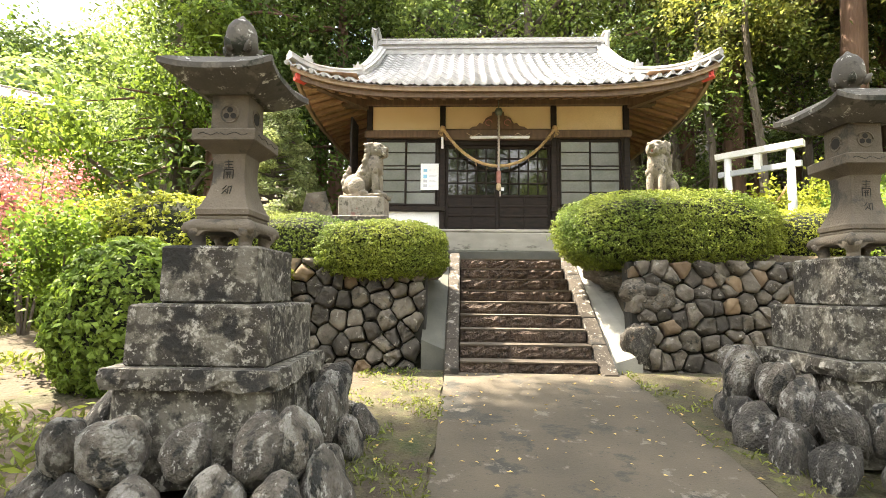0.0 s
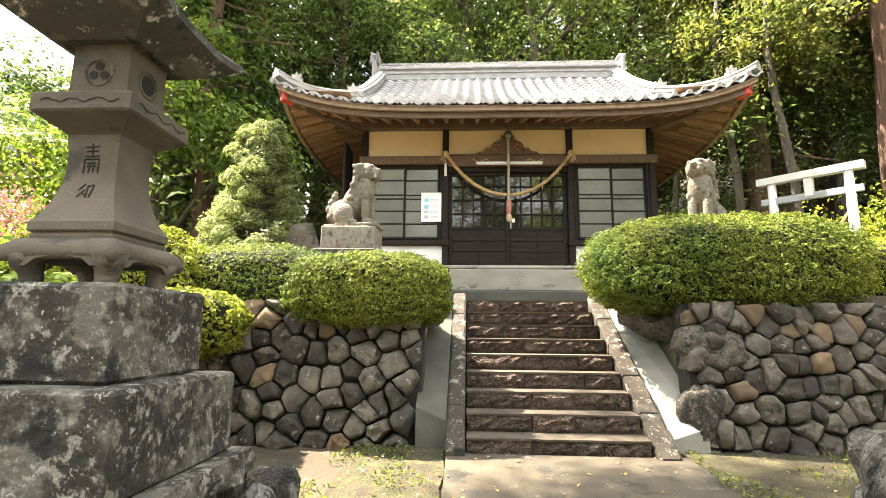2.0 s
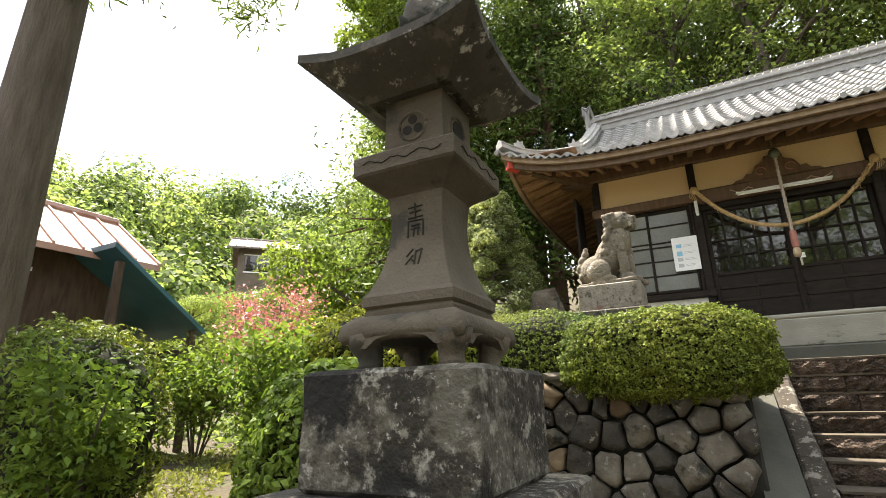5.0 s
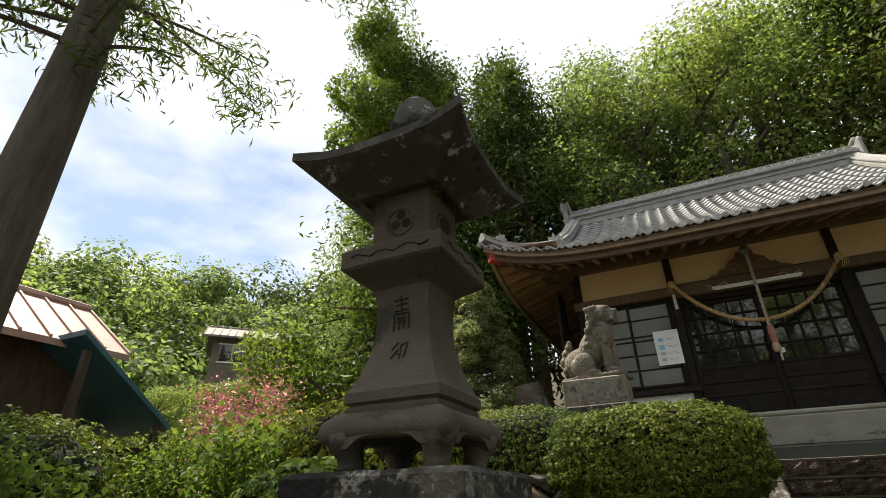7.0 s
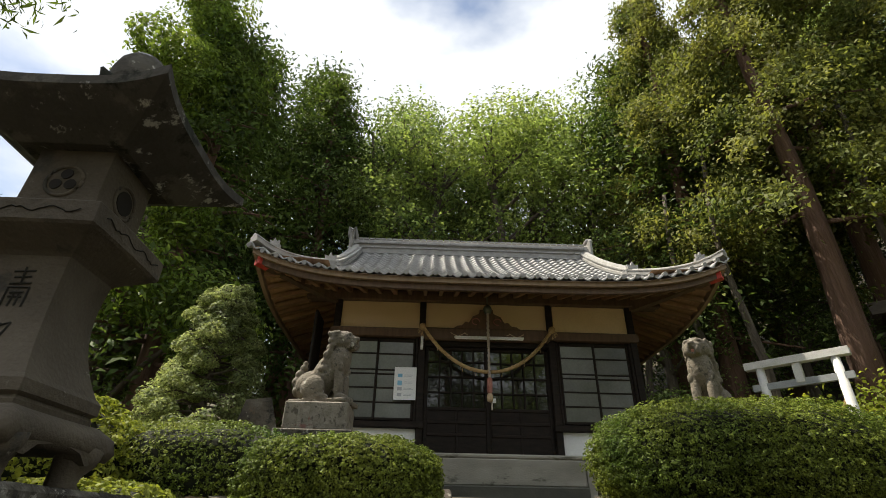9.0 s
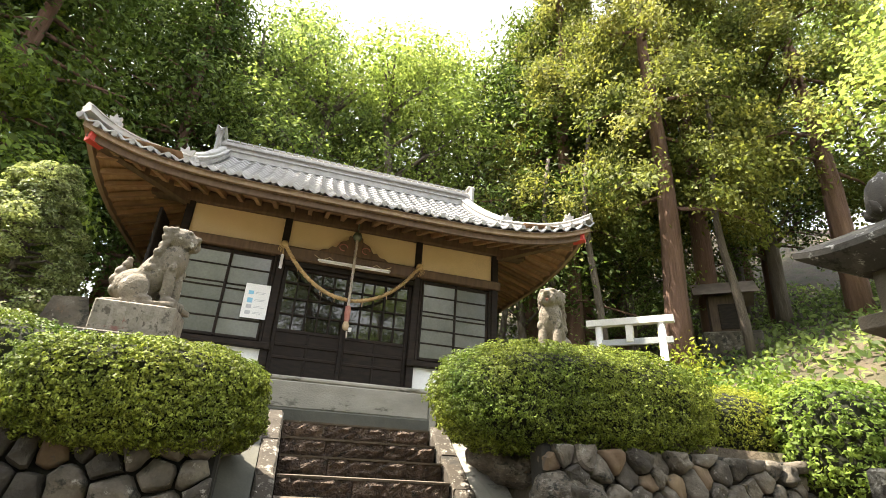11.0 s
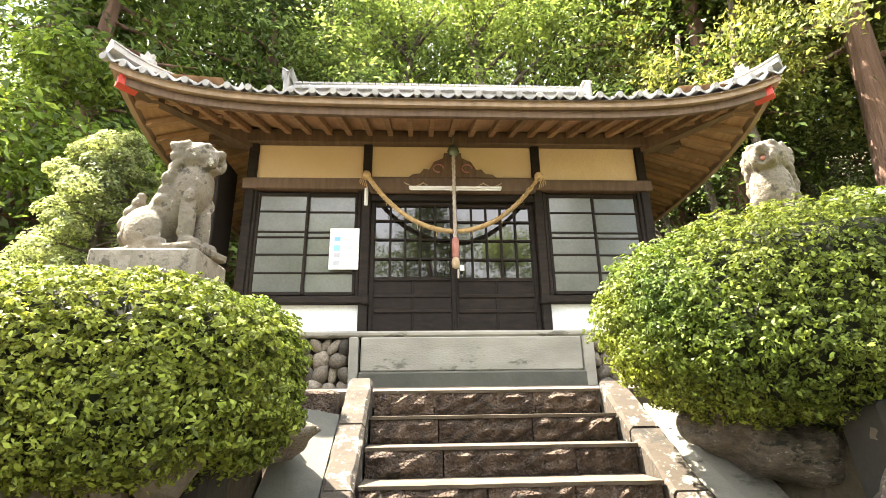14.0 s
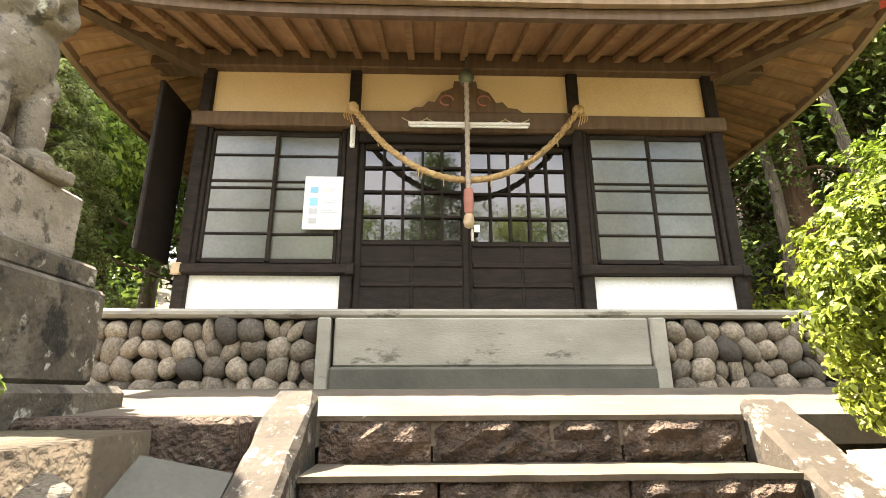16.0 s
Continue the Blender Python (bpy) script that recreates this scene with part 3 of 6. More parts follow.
srng = random.Random(5)
for s in range(N):
    cuts = [SX0] + sorted(SX0 + (SX1 - SX0) * c for c in ((0.34 + srng.uniform(-.08, .08), 0.70 + srng.uniform(-.1, .1)))) + [SX1]
    y, z = FOOT_Y + s * RUN, FOOT_Z + s * RISE
    for x0, x1 in zip(cuts, cuts[1:]):
        part("step_block", hewn_block(x1 - x0 - 0.008, RUN + 0.06, RISE - 0.012, s * 7 + int(x0 * 10)), M["riser"], stairs, at=Matrix.Translation((x0 + 0.004, y + srng.uniform(-0.008, 0.008), z)))
    d = RUN + 0.05 if s < N - 1 else 0.30
    g = Geo()
    nn = 14
    edge = [(SX0 + (SX1 - SX0) * i / nn, y - 0.008 + srng.uniform(-0.008, 0.012), z + RISE) for i in range(nn + 1)]
    g.v += edge + [(p[0], y + d, z + RISE) for p in edge] + [(p[0], p[1] + 0.004, z + RISE - 0.018) for p in edge]
    g.f += [(i, i + 1, nn + 2 + i, nn + 1 + i) for i in range(nn)] + [(2 * nn + 2 + i, 2 * nn + 3 + i, i + 1, i) for i in range(nn)]
    part("tread", g, M["tread"], stairs, "pale worn top of a step")
g = Geo().box(SX0, SX1, 7.63, 7.85, 0.4, 1.86)
part("core", g, M["dark_fill"], stairs)


def stringer(x0, x1, top0, top1, name="stringer"):
    """A sloping stone kerb beside the steps, in several lengths."""
    n = 5
    rng = random.Random(int(x0 * 100))
    for i in range(n):
        a, b = i / n, (i + 1) / n
        loops = []
        for k in range(7):
            t = a + 0.004 + (b - a - 0.008) * k / 6
            y = 5.42 + t * 2.20
            zt = top0 + t * (top1 - top0) + rng.uniform(-0.008, 0.006)
            lo = 0.40 + t * 1.2
            e, q = rng.uniform(0.010, 0.030), rng.uniform(0.010, 0.030)
            loops.append([(x0, y, lo), (x1, y, lo), (x1 - rng.uniform(0, 0.006), y, zt - e), (x1 - e, y, zt), (x0 + q, y, zt), (x0 + rng.uniform(0, 0.006), y, zt - q)])
        part(name, Geo().rings(loops), M["string"], stairs, "lichened stone kerb beside the steps")


stringer(-0.19, -0.03, 0.575, 1.985)
stringer(1.48, 1.67, 0.535, 1.945)
# Left cheek's shade is put into darker concrete; the far cheek is paler.
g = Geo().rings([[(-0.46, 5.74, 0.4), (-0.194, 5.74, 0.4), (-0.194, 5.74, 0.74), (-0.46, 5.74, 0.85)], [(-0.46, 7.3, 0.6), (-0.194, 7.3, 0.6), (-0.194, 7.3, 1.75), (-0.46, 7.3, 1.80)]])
solid("wall_cheek", g, M["dark_concrete"], "concrete cheek beside the stairs, its shade put into a darker colour", "wall", kind="structure")
g = Geo().rings([[(1.675, 5.74, 0.4), (2.02, 5.74, 0.4), (2.02, 5.74, 0.72), (1.675, 5.74, 0.60)], [(1.675, 7.4, 0.6), (2.02, 7.4, 0.6), (2.02, 7.4, 1.80), (1.675, 7.4, 1.79)]])
solid("wall_cheek_far", g, M["concrete"], "concrete cheek beside the stairs", "wall", kind="structure")
g = Geo().box(-0.95, -0.24, 7.42, 7.63, 1.70, 1.895, 0.02)
solid("terrace_kerb", g, M["riser"], "low hewn stone kerb along the terrace", "kerb", kind="structure")

# ---------- plinth of the hall ----------
PY = 9.42
plinth = thing("plinth", "cobbled stone plinth with a grey concrete front under the hall", "plinth", kind="structure")
part("core", Geo().box(-2.75, 4.2, PY + 0.10, 15.6, 1.80, 2.50, 0.02), M["dark_fill"], plinth)
part("coping", Geo().box(-2.78, 4.23, PY - 0.01, 15.6, 2.50, 2.565, 0.02), M["concrete"], plinth, "pale concrete coping")
part("front_panel", Geo().box(-0.32, 1.98, PY - 0.02, PY + 0.2, 2.15, 2.497, 0.012), M["concrete"], plinth, "stained pale concrete slab")
part("foot_course", Geo().box(-0.34, 2.0, PY - 0.06, PY + 0.2, 1.90, 2.147, 0.02), M["dark_concrete"], plinth, "dark concrete foot")
part("panel_end", Geo().box(1.985, 2.10, PY - 0.05, PY + 0.2, 1.90, 2.497, 0.012), M["concrete"], plinth)
part("panel_end", Geo().box(-0.44, -0.345, PY - 0.04, PY + 0.2, 1.90, 2.497, 0.012), M["concrete"], plinth)
cob = [rock_mesh("cobble", M["pebble"], 40 + i, 2, 0.16, 1.0) for i in range(7)]
crng = random.Random(8)
for lo, hi in ((-2.72, -0.46), (2.12, 4.15)):
    for row in range(4):
        x = lo - 0.02 * row + crng.uniform(0.0, 0.06)
        while x < hi - 0.03:
            w = crng.uniform(0.045, 0.10) * (1.1 if row == 0 else 1)
            hgt = crng.uniform(0.07, 0.125)
            part("cobble", crng.choice(cob), None, plinth, at=pose(x + w, PY + 0.07 + crng.uniform(-0.02, 0.02), 1.99 + 0.14 * row + crng.uniform(-0.015, 0.015), 0, crng.uniform(-45, 45), crng.uniform(-40, 40)) @ Matrix.Diagonal((w, w, hgt, 1)))
            x += 2 * w * 0.93

# ---------- the hall ----------
WY = 10.55
hall = thing("shrine_hall", "small wooden shrine hall with cream plaster and a silver tiled roof", "shrine")
XL, XR, J0, J1 = -2.08, 3.52, -0.50, 1.99
Z = {"sill": 2.565, "base0": 2.69, "base1": 3.07, "win0": 3.20, "win1": 4.60, "cream0": 4.82, "cream1": 5.36}


def beam(name, x0, x1, y0, y1, z0, z1, mat="wood", label="", b=0.012, parent=None):
    return part(name, Geo().box(x0, x1, y0, y1, z0, z1, b), M[mat], parent or hall, label)


# posts, sills and beams of the front
for x0, x1 in ((XL, XL + 0.125), (J0, J0 + 0.12), (J1 - 0.12, J1), (XR - 0.125, XR)):
    beam("post", x0, x1, WY - 0.06, WY + 0.07, Z["sill"], 5.47)
for x0, x1 in ((XL + 0.125, J0), (J1, XR - 0.125)):
    beam("ground_beam", x0, x1, WY - 0.03, WY + 0.06, Z["sill"], Z["base0"])
    beam("base_panel", x0, x1, WY, WY + 0.05, Z["base0"], Z["base1"], "white", "white plastered base panel", 0.0)
    beam("sill_beam", x0 - 0.10, x1 + 0.10, WY - 0.10, WY + 0.05, Z["base1"] + 0.005, Z["win0"] - 0.03, "wood", "dark window sill beam")
    for e in (x0 - 0.14, x1 + 0.05):
        beam("beam_end", e, e + 0.09, WY - 0.105, WY + 0.04, Z["base1"] - 0.01, Z["win0"] - 0.02, "knob" if e < -2 else "wood", "pale cut beam end" if e < -2 else "")
    beam("head_beam", x0 - 0.16, x1 + 0.16, WY - 0.10, WY + 0.05, Z["win1"] + 0.06, Z["cream0"], "beam", "brown head beam over the windows")
    beam("cream_panel", x0, x1, WY, WY + 0.05, Z["cream0"], Z["cream1"], "cream", "cream plaster panel", 0.0)
beam("cream_panel", J0 + 0.12, J1 - 0.12, WY, WY + 0.05, Z["cream0"], Z["cream1"], "cream", "cream plaster panel", 0.0)
beam("wall_plate", XL - 0.55, XR + 0.55, WY - 0.12, WY + 0.12, 5.36, 5.56, "beam", "long brown wall plate under the rafters")
beam("door_sill", J0 + 0.12, J1 - 0.12, WY - 0.05, WY + 0.06, Z["sill"], 2.63)
# side and back walls close the hall
for x0, x1 in ((XL, XL + 0.1), (XR - 0.1, XR)):
    beam("side_wall", x0, x1, WY + 0.07, 15.4, Z["sill"], 5.5, "plank", "weathered plank side wall", 0.0)
    for y in (12.1, 13.7, 15.3):
        beam("post", x0 - 0.02, x1 + 0.02, y, y + 0.12, Z["sill"], 5.47)
beam("back_wall", XL + 0.1, XR - 0.1, 15.3, 15.4, Z["sill"], 5.5, "plank", "weathered plank back wall", 0.0)
beam("floor_boards", XL + 0.1, XR - 0.1, WY + 0.06, 15.3, 2.57, 2.62, "black", "", 0.0)
beam("open_shutter", XL - 0.30, XL - 0.25, WY - 0.30, WY + 0.30, 3.25, 5.05, "wood", "dark board shutter folded open at the corner")


def window(x0, x1):
    # A black backing sheet paints the unlit room behind the panes.
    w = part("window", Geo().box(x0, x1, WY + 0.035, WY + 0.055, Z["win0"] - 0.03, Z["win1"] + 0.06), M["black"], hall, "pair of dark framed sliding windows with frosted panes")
    for x in (x0, x1 - 0.05):
        beam("jamb", x, x + 0.05, WY - 0.04, WY + 0.035, Z["win0"] - 0.03, Z["win1"] + 0.06, parent=w)
    mid = (x0 + x1) / 2
    bars = (0.0, 0.20, 0.38, 0.555, 0.61, 0.82, 1.0)
    for k, (a, b, y) in enumerate(((x0 + 0.05, mid + 0.025, WY - 0.012), (mid - 0.025, x1 - 0.05, WY + 0.012))):
        for x in (a, b - 0.045):
            beam("stile", x, x + 0.045, y - 0.015, y + 0.012, Z["win0"], Z["win1"] + 0.03, parent=w)
        zz = [Z["win0"] + 0.02 + (Z["win1"] - Z["win0"] - 0.02) * t for t in bars]
        for i, z in enumerate(zz):
            t = 0.024 if i in (0, 6) else 0.012
            beam("glazing_bar", a + 0.045, b - 0.045, y - 0.014, y + 0.008, z - t, z + t, parent=w, b=0.004)
        for z0, z1 in zip(zz, zz[1:]):
            beam("pane", a + 0.045, b - 0.045, y + 0.002, y + 0.006, z0 + 0.012, z1 - 0.012, "frosted", "grey frosted pane", 0.0, w)
    return w


window(XL + 0.125, J0)
window(J1, XR - 0.125)


def lattice_door(x0, x1, y):
    """A sliding door: lattice over dark glass above, boarded panels below."""
    d = part("door", Geo().box(x0 + 0.07, x1 - 0.07, y - 0.002, y + 0.03, 2.72, 3.40), M["wood"], hall, "dark wooden sliding lattice door")
    z0, z1, zm = 2.64, 4.50, 3.42
    for x in (x0, x1 - 0.07):
        beam("stile", x, x + 0.07, y - 0.02, y + 0.035, z0, z1, parent=d)
    for z in (z0, 2.96, 3.16, zm - 0.04, z1 - 0.06):
        beam("rail", x0 + 0.07, x1 - 0.07, y - 0.018, y + 0.035, z, z + (0.055 if z < 3.1 else 0.06), parent=d)
    n = 5
    for i in range(1, n):
        x = x0 + 0.07 + (x1 - x0 - 0.14) * i / n
        beam("lattice_bar", x - 0.014, x + 0.014, y - 0.012, y + 0.02, zm + 0.02, z1 - 0.06, parent=d, b=0.004)
    for i in range(1, 4):
        z = zm + (z1 - zm) * i / 4
        beam("lattice_bar", x0 + 0.07, x1 - 0.07, y - 0.010, y + 0.018, z - 0.014, z + 0.014, parent=d, b=0.004)
    beam("centre_stile", (x0 + x1) / 2 - 0.02, (x0 + x1) / 2 + 0.02, y - 0.014, y + 0.02, z0 + 0.05, zm, parent=d)
    beam("door_glass", x0 + 0.07, x1 - 0.07, y + 0.022, y + 0.027, zm + 0.02, z1 - 0.06, "glass", "dark reflecting glass behind the lattice", 0.0, d)
    return d


lattice_door(J0 + 0.12, (J0 + J1) / 2 + 0.02, WY + 0.0)
lattice_door((J0 + J1) / 2 - 0.02, J1 - 0.12, WY + 0.042)
beam("door_head", J0 + 0.12, J1 - 0.12, WY - 0.06, WY + 0.07, 4.50, 4.60, "wood")
# carved lintel with a frog-leg strut above it
beam("carved_lintel", J0 + 0.10, J1 - 0.10, WY - 0.13, WY + 0.03, 4.60, 4.84, "beam", "carved brown lintel beam", 0.03)
CX = (J0 + J1) / 2
strut = []
prof = [(-0.62, 0), (-0.55, 0.05), (-0.46, 0.06), (-0.40, 0.13), (-0.33, 0.12), (-0.26, 0.24), (-0.13, 0.30), (-0.12, 0.38), (0.12, 0.38), (0.13, 0.30), (0.26, 0.24), (0.33, 0.12), (0.40, 0.13), (0.46, 0.06), (0.55, 0.05), (0.62, 0)]
g = Geo().rings([[(CX + a, y, 4.84 + b) for a, b in prof] for y in (WY - 0.09, WY - 0.005)])
part("strut", g, M["beam"], hall, "carved frog-leg strut over the lintel")
for s in (-1, 1):
    pts = [(CX + s * (0.35 + 0.10 * t + 0.03 * math.sin(5 * t)), WY - 0.137, 4.70 + 0.045 * math.sin(2.5 * t)) for t in np.linspace(0, 3, 14)]
    part("carving", Geo().tube(pts, 0.007, 6), M["knob"], hall, "scrolled line carved in the lintel")
for dx in (-0.2, 0.2):
    part("carving", Geo().tube([(CX + dx + 0.07 * math.cos(a), WY - 0.095, 4.98 + 0.06 * math.sin(a)) for a in np.linspace(0, 5, 12)], 0.010, 6), M["faded_red"], hall, "carved scroll of the strut")

# ---------- roof ----------
EX0, EX1, EY, RY = -3.38, 4.83, 9.25, 13.0       # eave corners, eave line, ridge line
RXC, RHALF = (EX0 + EX1) / 2, (EX1 - EX0) / 2
GX0, GX1 = -2.20, 3.62                            # gable ends


def eave_z(x):
    return 5.30 + 0.46 * min(1.0, abs(x - RXC) / RHALF) ** 4.5


def roof_z(x, s):
    """Height of the front slope at s from eave (0) to ridge (1)."""
    return eave_z(x) * (1 - s) ** 2.2 + 5.30 * (1 - (1 - s) ** 2.2) + 2.46 * (0.72 * s + 0.28 * s * s)


def roof_y(s):
    return EY + (RY - EY) * s


# boarding under the tiles, the hips and the back slope
deck = Geo()
nx, ns = 40, 10
for i in range(ns + 1):
    s = i / ns
    y = roof_y(s)
    inset = min(1.32, max(0.0, (y - EY) / 1.12))
    for j in range(nx + 1):
        x = EX0 + inset + (EX1 - EX0 - 2 * inset) * j / nx
        deck.v.append((x, y, roof_z(x, s) - 0.03))
deck.f += [(i * (nx + 1) + j, i * (nx + 1) + j + 1, (i + 1) * (nx + 1) + j + 1, (i + 1) * (nx + 1) + j) for i in range(ns) for j in range(nx)]
back = 2 * RY - EY
deck.add([(GX0, RY, 7.72), (GX1, RY, 7.72), (EX1 - 0.2, back, 5.35), (EX0 + 0.2, back, 5.35)], [(0, 1, 2, 3)])
roof = part("roof", deck, M["tile"], hall, "hip-and-gable roof of silver grey pantiles")
TW, TL = 0.246, 0.275


def pantile():
    g = Geo()
    n = 6
    cross = [(TW * 1.06 * (i / n - 0.5), 0.030 * math.cos(2 * math.pi * (i / n) * 1.0) + 0.012 * math.sin(2 * math.pi * i / n)) for i in range(n + 1)]
    for y, dz in ((0, 0.016), (TL, -0.012)):
        g.v += [(a, y, b + dz) for a, b in cross]
    g.v += [(a, 0.004, b + 0.016 - 0.026) for a, b in cross]
    m = n + 1
    g.f += [(i, i + 1, m + i + 1, m + i) for i in range(n)] + [(2 * m + i, 2 * m + i + 1, i + 1, i) for i in range(n)]
    return g


tile_me = mesh_of("tile", pantile(), M["tile"], True)
far_tiles = Geo()
tg = pantile()
slope_len = math.hypot(RY - EY, 2.46)
rows = int(slope_len / (TL * 0.88))
made = 0
for r in range(rows):
    s = r / rows
    cols = int((EX1 - EX0) / TW)
    for c in range(cols + 1):
        x = EX0 + 0.06 + c * (EX1 - EX0 - 0.12) / cols
        y = roof_y(s)
        # the hip line trims the slope beyond the gables
        side = max(GX0 - x, x - GX1, 0.0)
        if side > 0 and (y - EY) > (1.32 - side) * 1.12:
            continue
        z = roof_z(x, s)
        ey = Vector((0, roof_y(s + 0.03) - y, roof_z(x, s + 0.03) - z)).normalized()
        ex = Vector((0.1, 0, roof_z(x + 0.1, s) - z)).normalized()
        ez = ex.cross(ey).normalized()
        ey = ez.cross(ex)
        mt = Matrix(((ex.x, ey.x, ez.x, x), (ex.y, ey.y, ez.y, y), (ex.z, ey.z, ez.z, z + 0.03), (0, 0, 0, 1)))
        if made < 300:
            part("tile", tile_me, None, roof, at=mt)
            made += 1
        else:
            far_tiles.add(tg.v, tg.f, mt)
tagged(part("upper_tiles", far_tiles, M["tile"], roof, "courses of silver grey pantiles", smooth=True), kind="stuff")
for gx, ex in ((GX0, EX0), (GX1, EX1)):
    hip = Geo()
    ng = 12
    for i in range(ng + 1):
        t = i / ng
        yo = EY + (back - EY) * t
        yi = EY + 1.48 + (back - EY - 2.96) * t
        lift = 0.50 * abs(2 * t - 1) ** 4.5
        hip.v += [(ex, yo, 5.27 + lift), ((ex + gx) / 2, (yo + yi) / 2, 5.62 + lift * 0.2), (gx, yi, 6.18)]
    for i in range(ng):
        for k in (0, 1):
            a = i * 3 + k
            hip.f.append((a, a + 1, a + 4, a + 3))
    part("hip_slope", hip, M["tile"], roof, "tiled hip slope")
    part("gable_wall", Geo().add([(gx, EY + 1.5, 6.1), (gx, back - 1.5, 6.1), (gx, RY, 7.75)], [(0, 1, 2)]), M["plank"], roof)


def ridge_run(name, pts, w, h, label=""):
    """A ridge of stacked flat courses with a round cap, swept along a line."""
    prof = [(-w, 0), (-w, h * 0.28), (-w * 0.82, h * 0.30), (-w * 0.82, h * 0.52), (-w * 0.95, h * 0.54), (-w * 0.95, h * 0.66), (-w * 0.5, h * 0.68), (-w * 0.42, h * 0.86), (0, h),
            (w * 0.42, h * 0.86), (w * 0.5, h * 0.68), (w * 0.95, h * 0.66), (w * 0.95, h * 0.54), (w * 0.82, h * 0.52), (w * 0.82, h * 0.30), (w, h * 0.28), (w, 0)]
    loops = []
    for i, p in enumerate(pts):
        d = Vector(pts[min(i + 1, len(pts) - 1)]) - Vector(pts[max(i - 1, 0)])
        side = Vector((d.y, -d.x, 0)).normalized()
        loops.append([tuple(Vector(p) + side * a + UP * b) for a, b in prof])
    return part(name, Geo().rings(loops), M["ridge"], roof, label)


ridge_run("main_ridge", [(GX0 - 0.12 + (GX1 - GX0 + 0.24) * i / 12, RY, 7.66) for i in range(13)], 0.17, 0.50, "stacked tile ridge")
for k, zc in enumerate((7.82, 7.95, 8.06)):
    g = Geo()
    for i in range(40):
        g.box(GX0 + (GX1 - GX0) * i / 40 + 0.01, GX0 + (GX1 - GX0) * (i + 1) / 40 - 0.01, RY - 0.205, RY - 0.15, zc - 0.018, zc + 0.018)
    tagged(part("ridge_course", g, M["ridge"], roof, "course of flat ridge tiles"), kind="stuff")


def ornament(x, y, z, s, parent):
    """An end tile: a stepped crest with two curls."""
    g = Geo()
    g.rings([[(a * s, yy * s, b * s) for a, b in ((-0.5, 0), (-0.55, 0.4), (-0.35, 0.5), (-0.42, 0.85), (-0.15, 0.75), (0, 1.1), (0.15, 0.75), (0.42, 0.85), (0.35, 0.5), (0.55, 0.4), (0.5, 0))] for yy in (-0.15, 0.15)])
    g.tube([(0, -0.2 * s, 0.35 * s), (0, 0.2 * s, 0.35 * s)], 0.2 * s, 10)
    return part("end_ornament", g, M["ridge"], parent, "grey end tile with curls", at=pose(x, y, z))


for gx, sgn in ((GX0, -1), (GX1, 1)):
    g = Geo().box(gx + sgn * 0.10, gx + sgn * 0.20, RY - 0.24, RY + 0.24, 7.55, 8.22, 0.03)
    g.box(gx + sgn * 0.06, gx + sgn * 0.26, RY - 0.14, RY + 0.14, 8.20, 8.30, 0.03)
    part("end_ornament", g, M["ridge"], roof, "square ridge end tile")
    pts = []
    for i in range(9):
        s = 0.97 - i / 8 * 0.60
        x = gx + sgn * (0.02 + 0.10 * (i / 8) ** 2)
        pts.append((x, roof_y(s), roof_z(RXC, s) + 0.05))
    ridge_run("descending_ridge", pts, 0.16, 0.24, "descending tile ridge")
    ornament(pts[-1][0], pts[-1][1] - 0.05, pts[-1][2], 0.28, roof)
    tip = EX0 if sgn < 0 else EX1
    pts = []
    for i in range(10):
        t = i / 9
        x = gx + (tip - gx) * t
        y = (EY + 1.45) + (EY - EY - 1.45) * t
        s = (y - EY) / (RY - EY)
        pts.append((x, y, roof_z(x, max(0.0, s)) + 0.03 + 0.06 * t ** 4))
    ridge_run("corner_ridge", pts, 0.11, 0.17, "corner tile ridge that turns up at its tip")
    ornament(pts[7][0], pts[7][1], pts[7][2] + 0.10, 0.20, roof)
# round eave end tiles
eg = Geo()
for c in range(int((EX1 - EX0) / TW) + 1):
    x = EX0 + 0.06 + c * (EX1 - EX0 - 0.12) / int((EX1 - EX0) / TW)
    eg.tube([(x - 0.11, EY - 0.015, eave_z(x) + 0.050), (x - 0.11, EY + 0.06, eave_z(x) + 0.060)], 0.042, 8)
tagged(part("eave_end_tiles", eg, M["ridge"], roof, "row of round eave end tiles", smooth=False), kind="stuff")


def eave_board(name, y, dz0, dz1, thick, mat, x_in=0.0, label=""):
    loops = []
    for i in range(37):
        x = EX0 + x_in + (EX1 - EX0 - 2 * x_in) * i / 36
        z = eave_z(x)
        loops.append([(x, y, z + dz0), (x, y + thick, z + dz0), (x, y + thick, z + dz1), (x, y, z + dz1)])
    return part(name, Geo().rings(loops), M[mat], roof, label)


eave_board("eave_board", EY + 0.03, -0.10, -0.005, 0.06, "fascia", 0.02, "curved brown fascia board under the tiles")
eave_board("eave_board", EY + 0.10, -0.20, -0.10, 0.06, "beam", 0.08, "lower curved fascia board")
for ex, sgn in ((EX0, 1), (EX1, -1)):
    loops = []
    for i in range(25):
        t = i / 24
        y = EY + 0.05 + (back - EY - 0.1) * t
        z = 5.30 + 0.50 * abs(2 * t - 1) ** 4.5
        loops.append([(ex + sgn * 0.04, y, z - 0.18), (ex + sgn * 0.11, y, z - 0.18), (ex + sgn * 0.11, y, z - 0.01), (ex + sgn * 0.04, y, z - 0.01)])
    part("eave_board", Geo().rings(loops), M["fascia"], roof, "side fascia board")
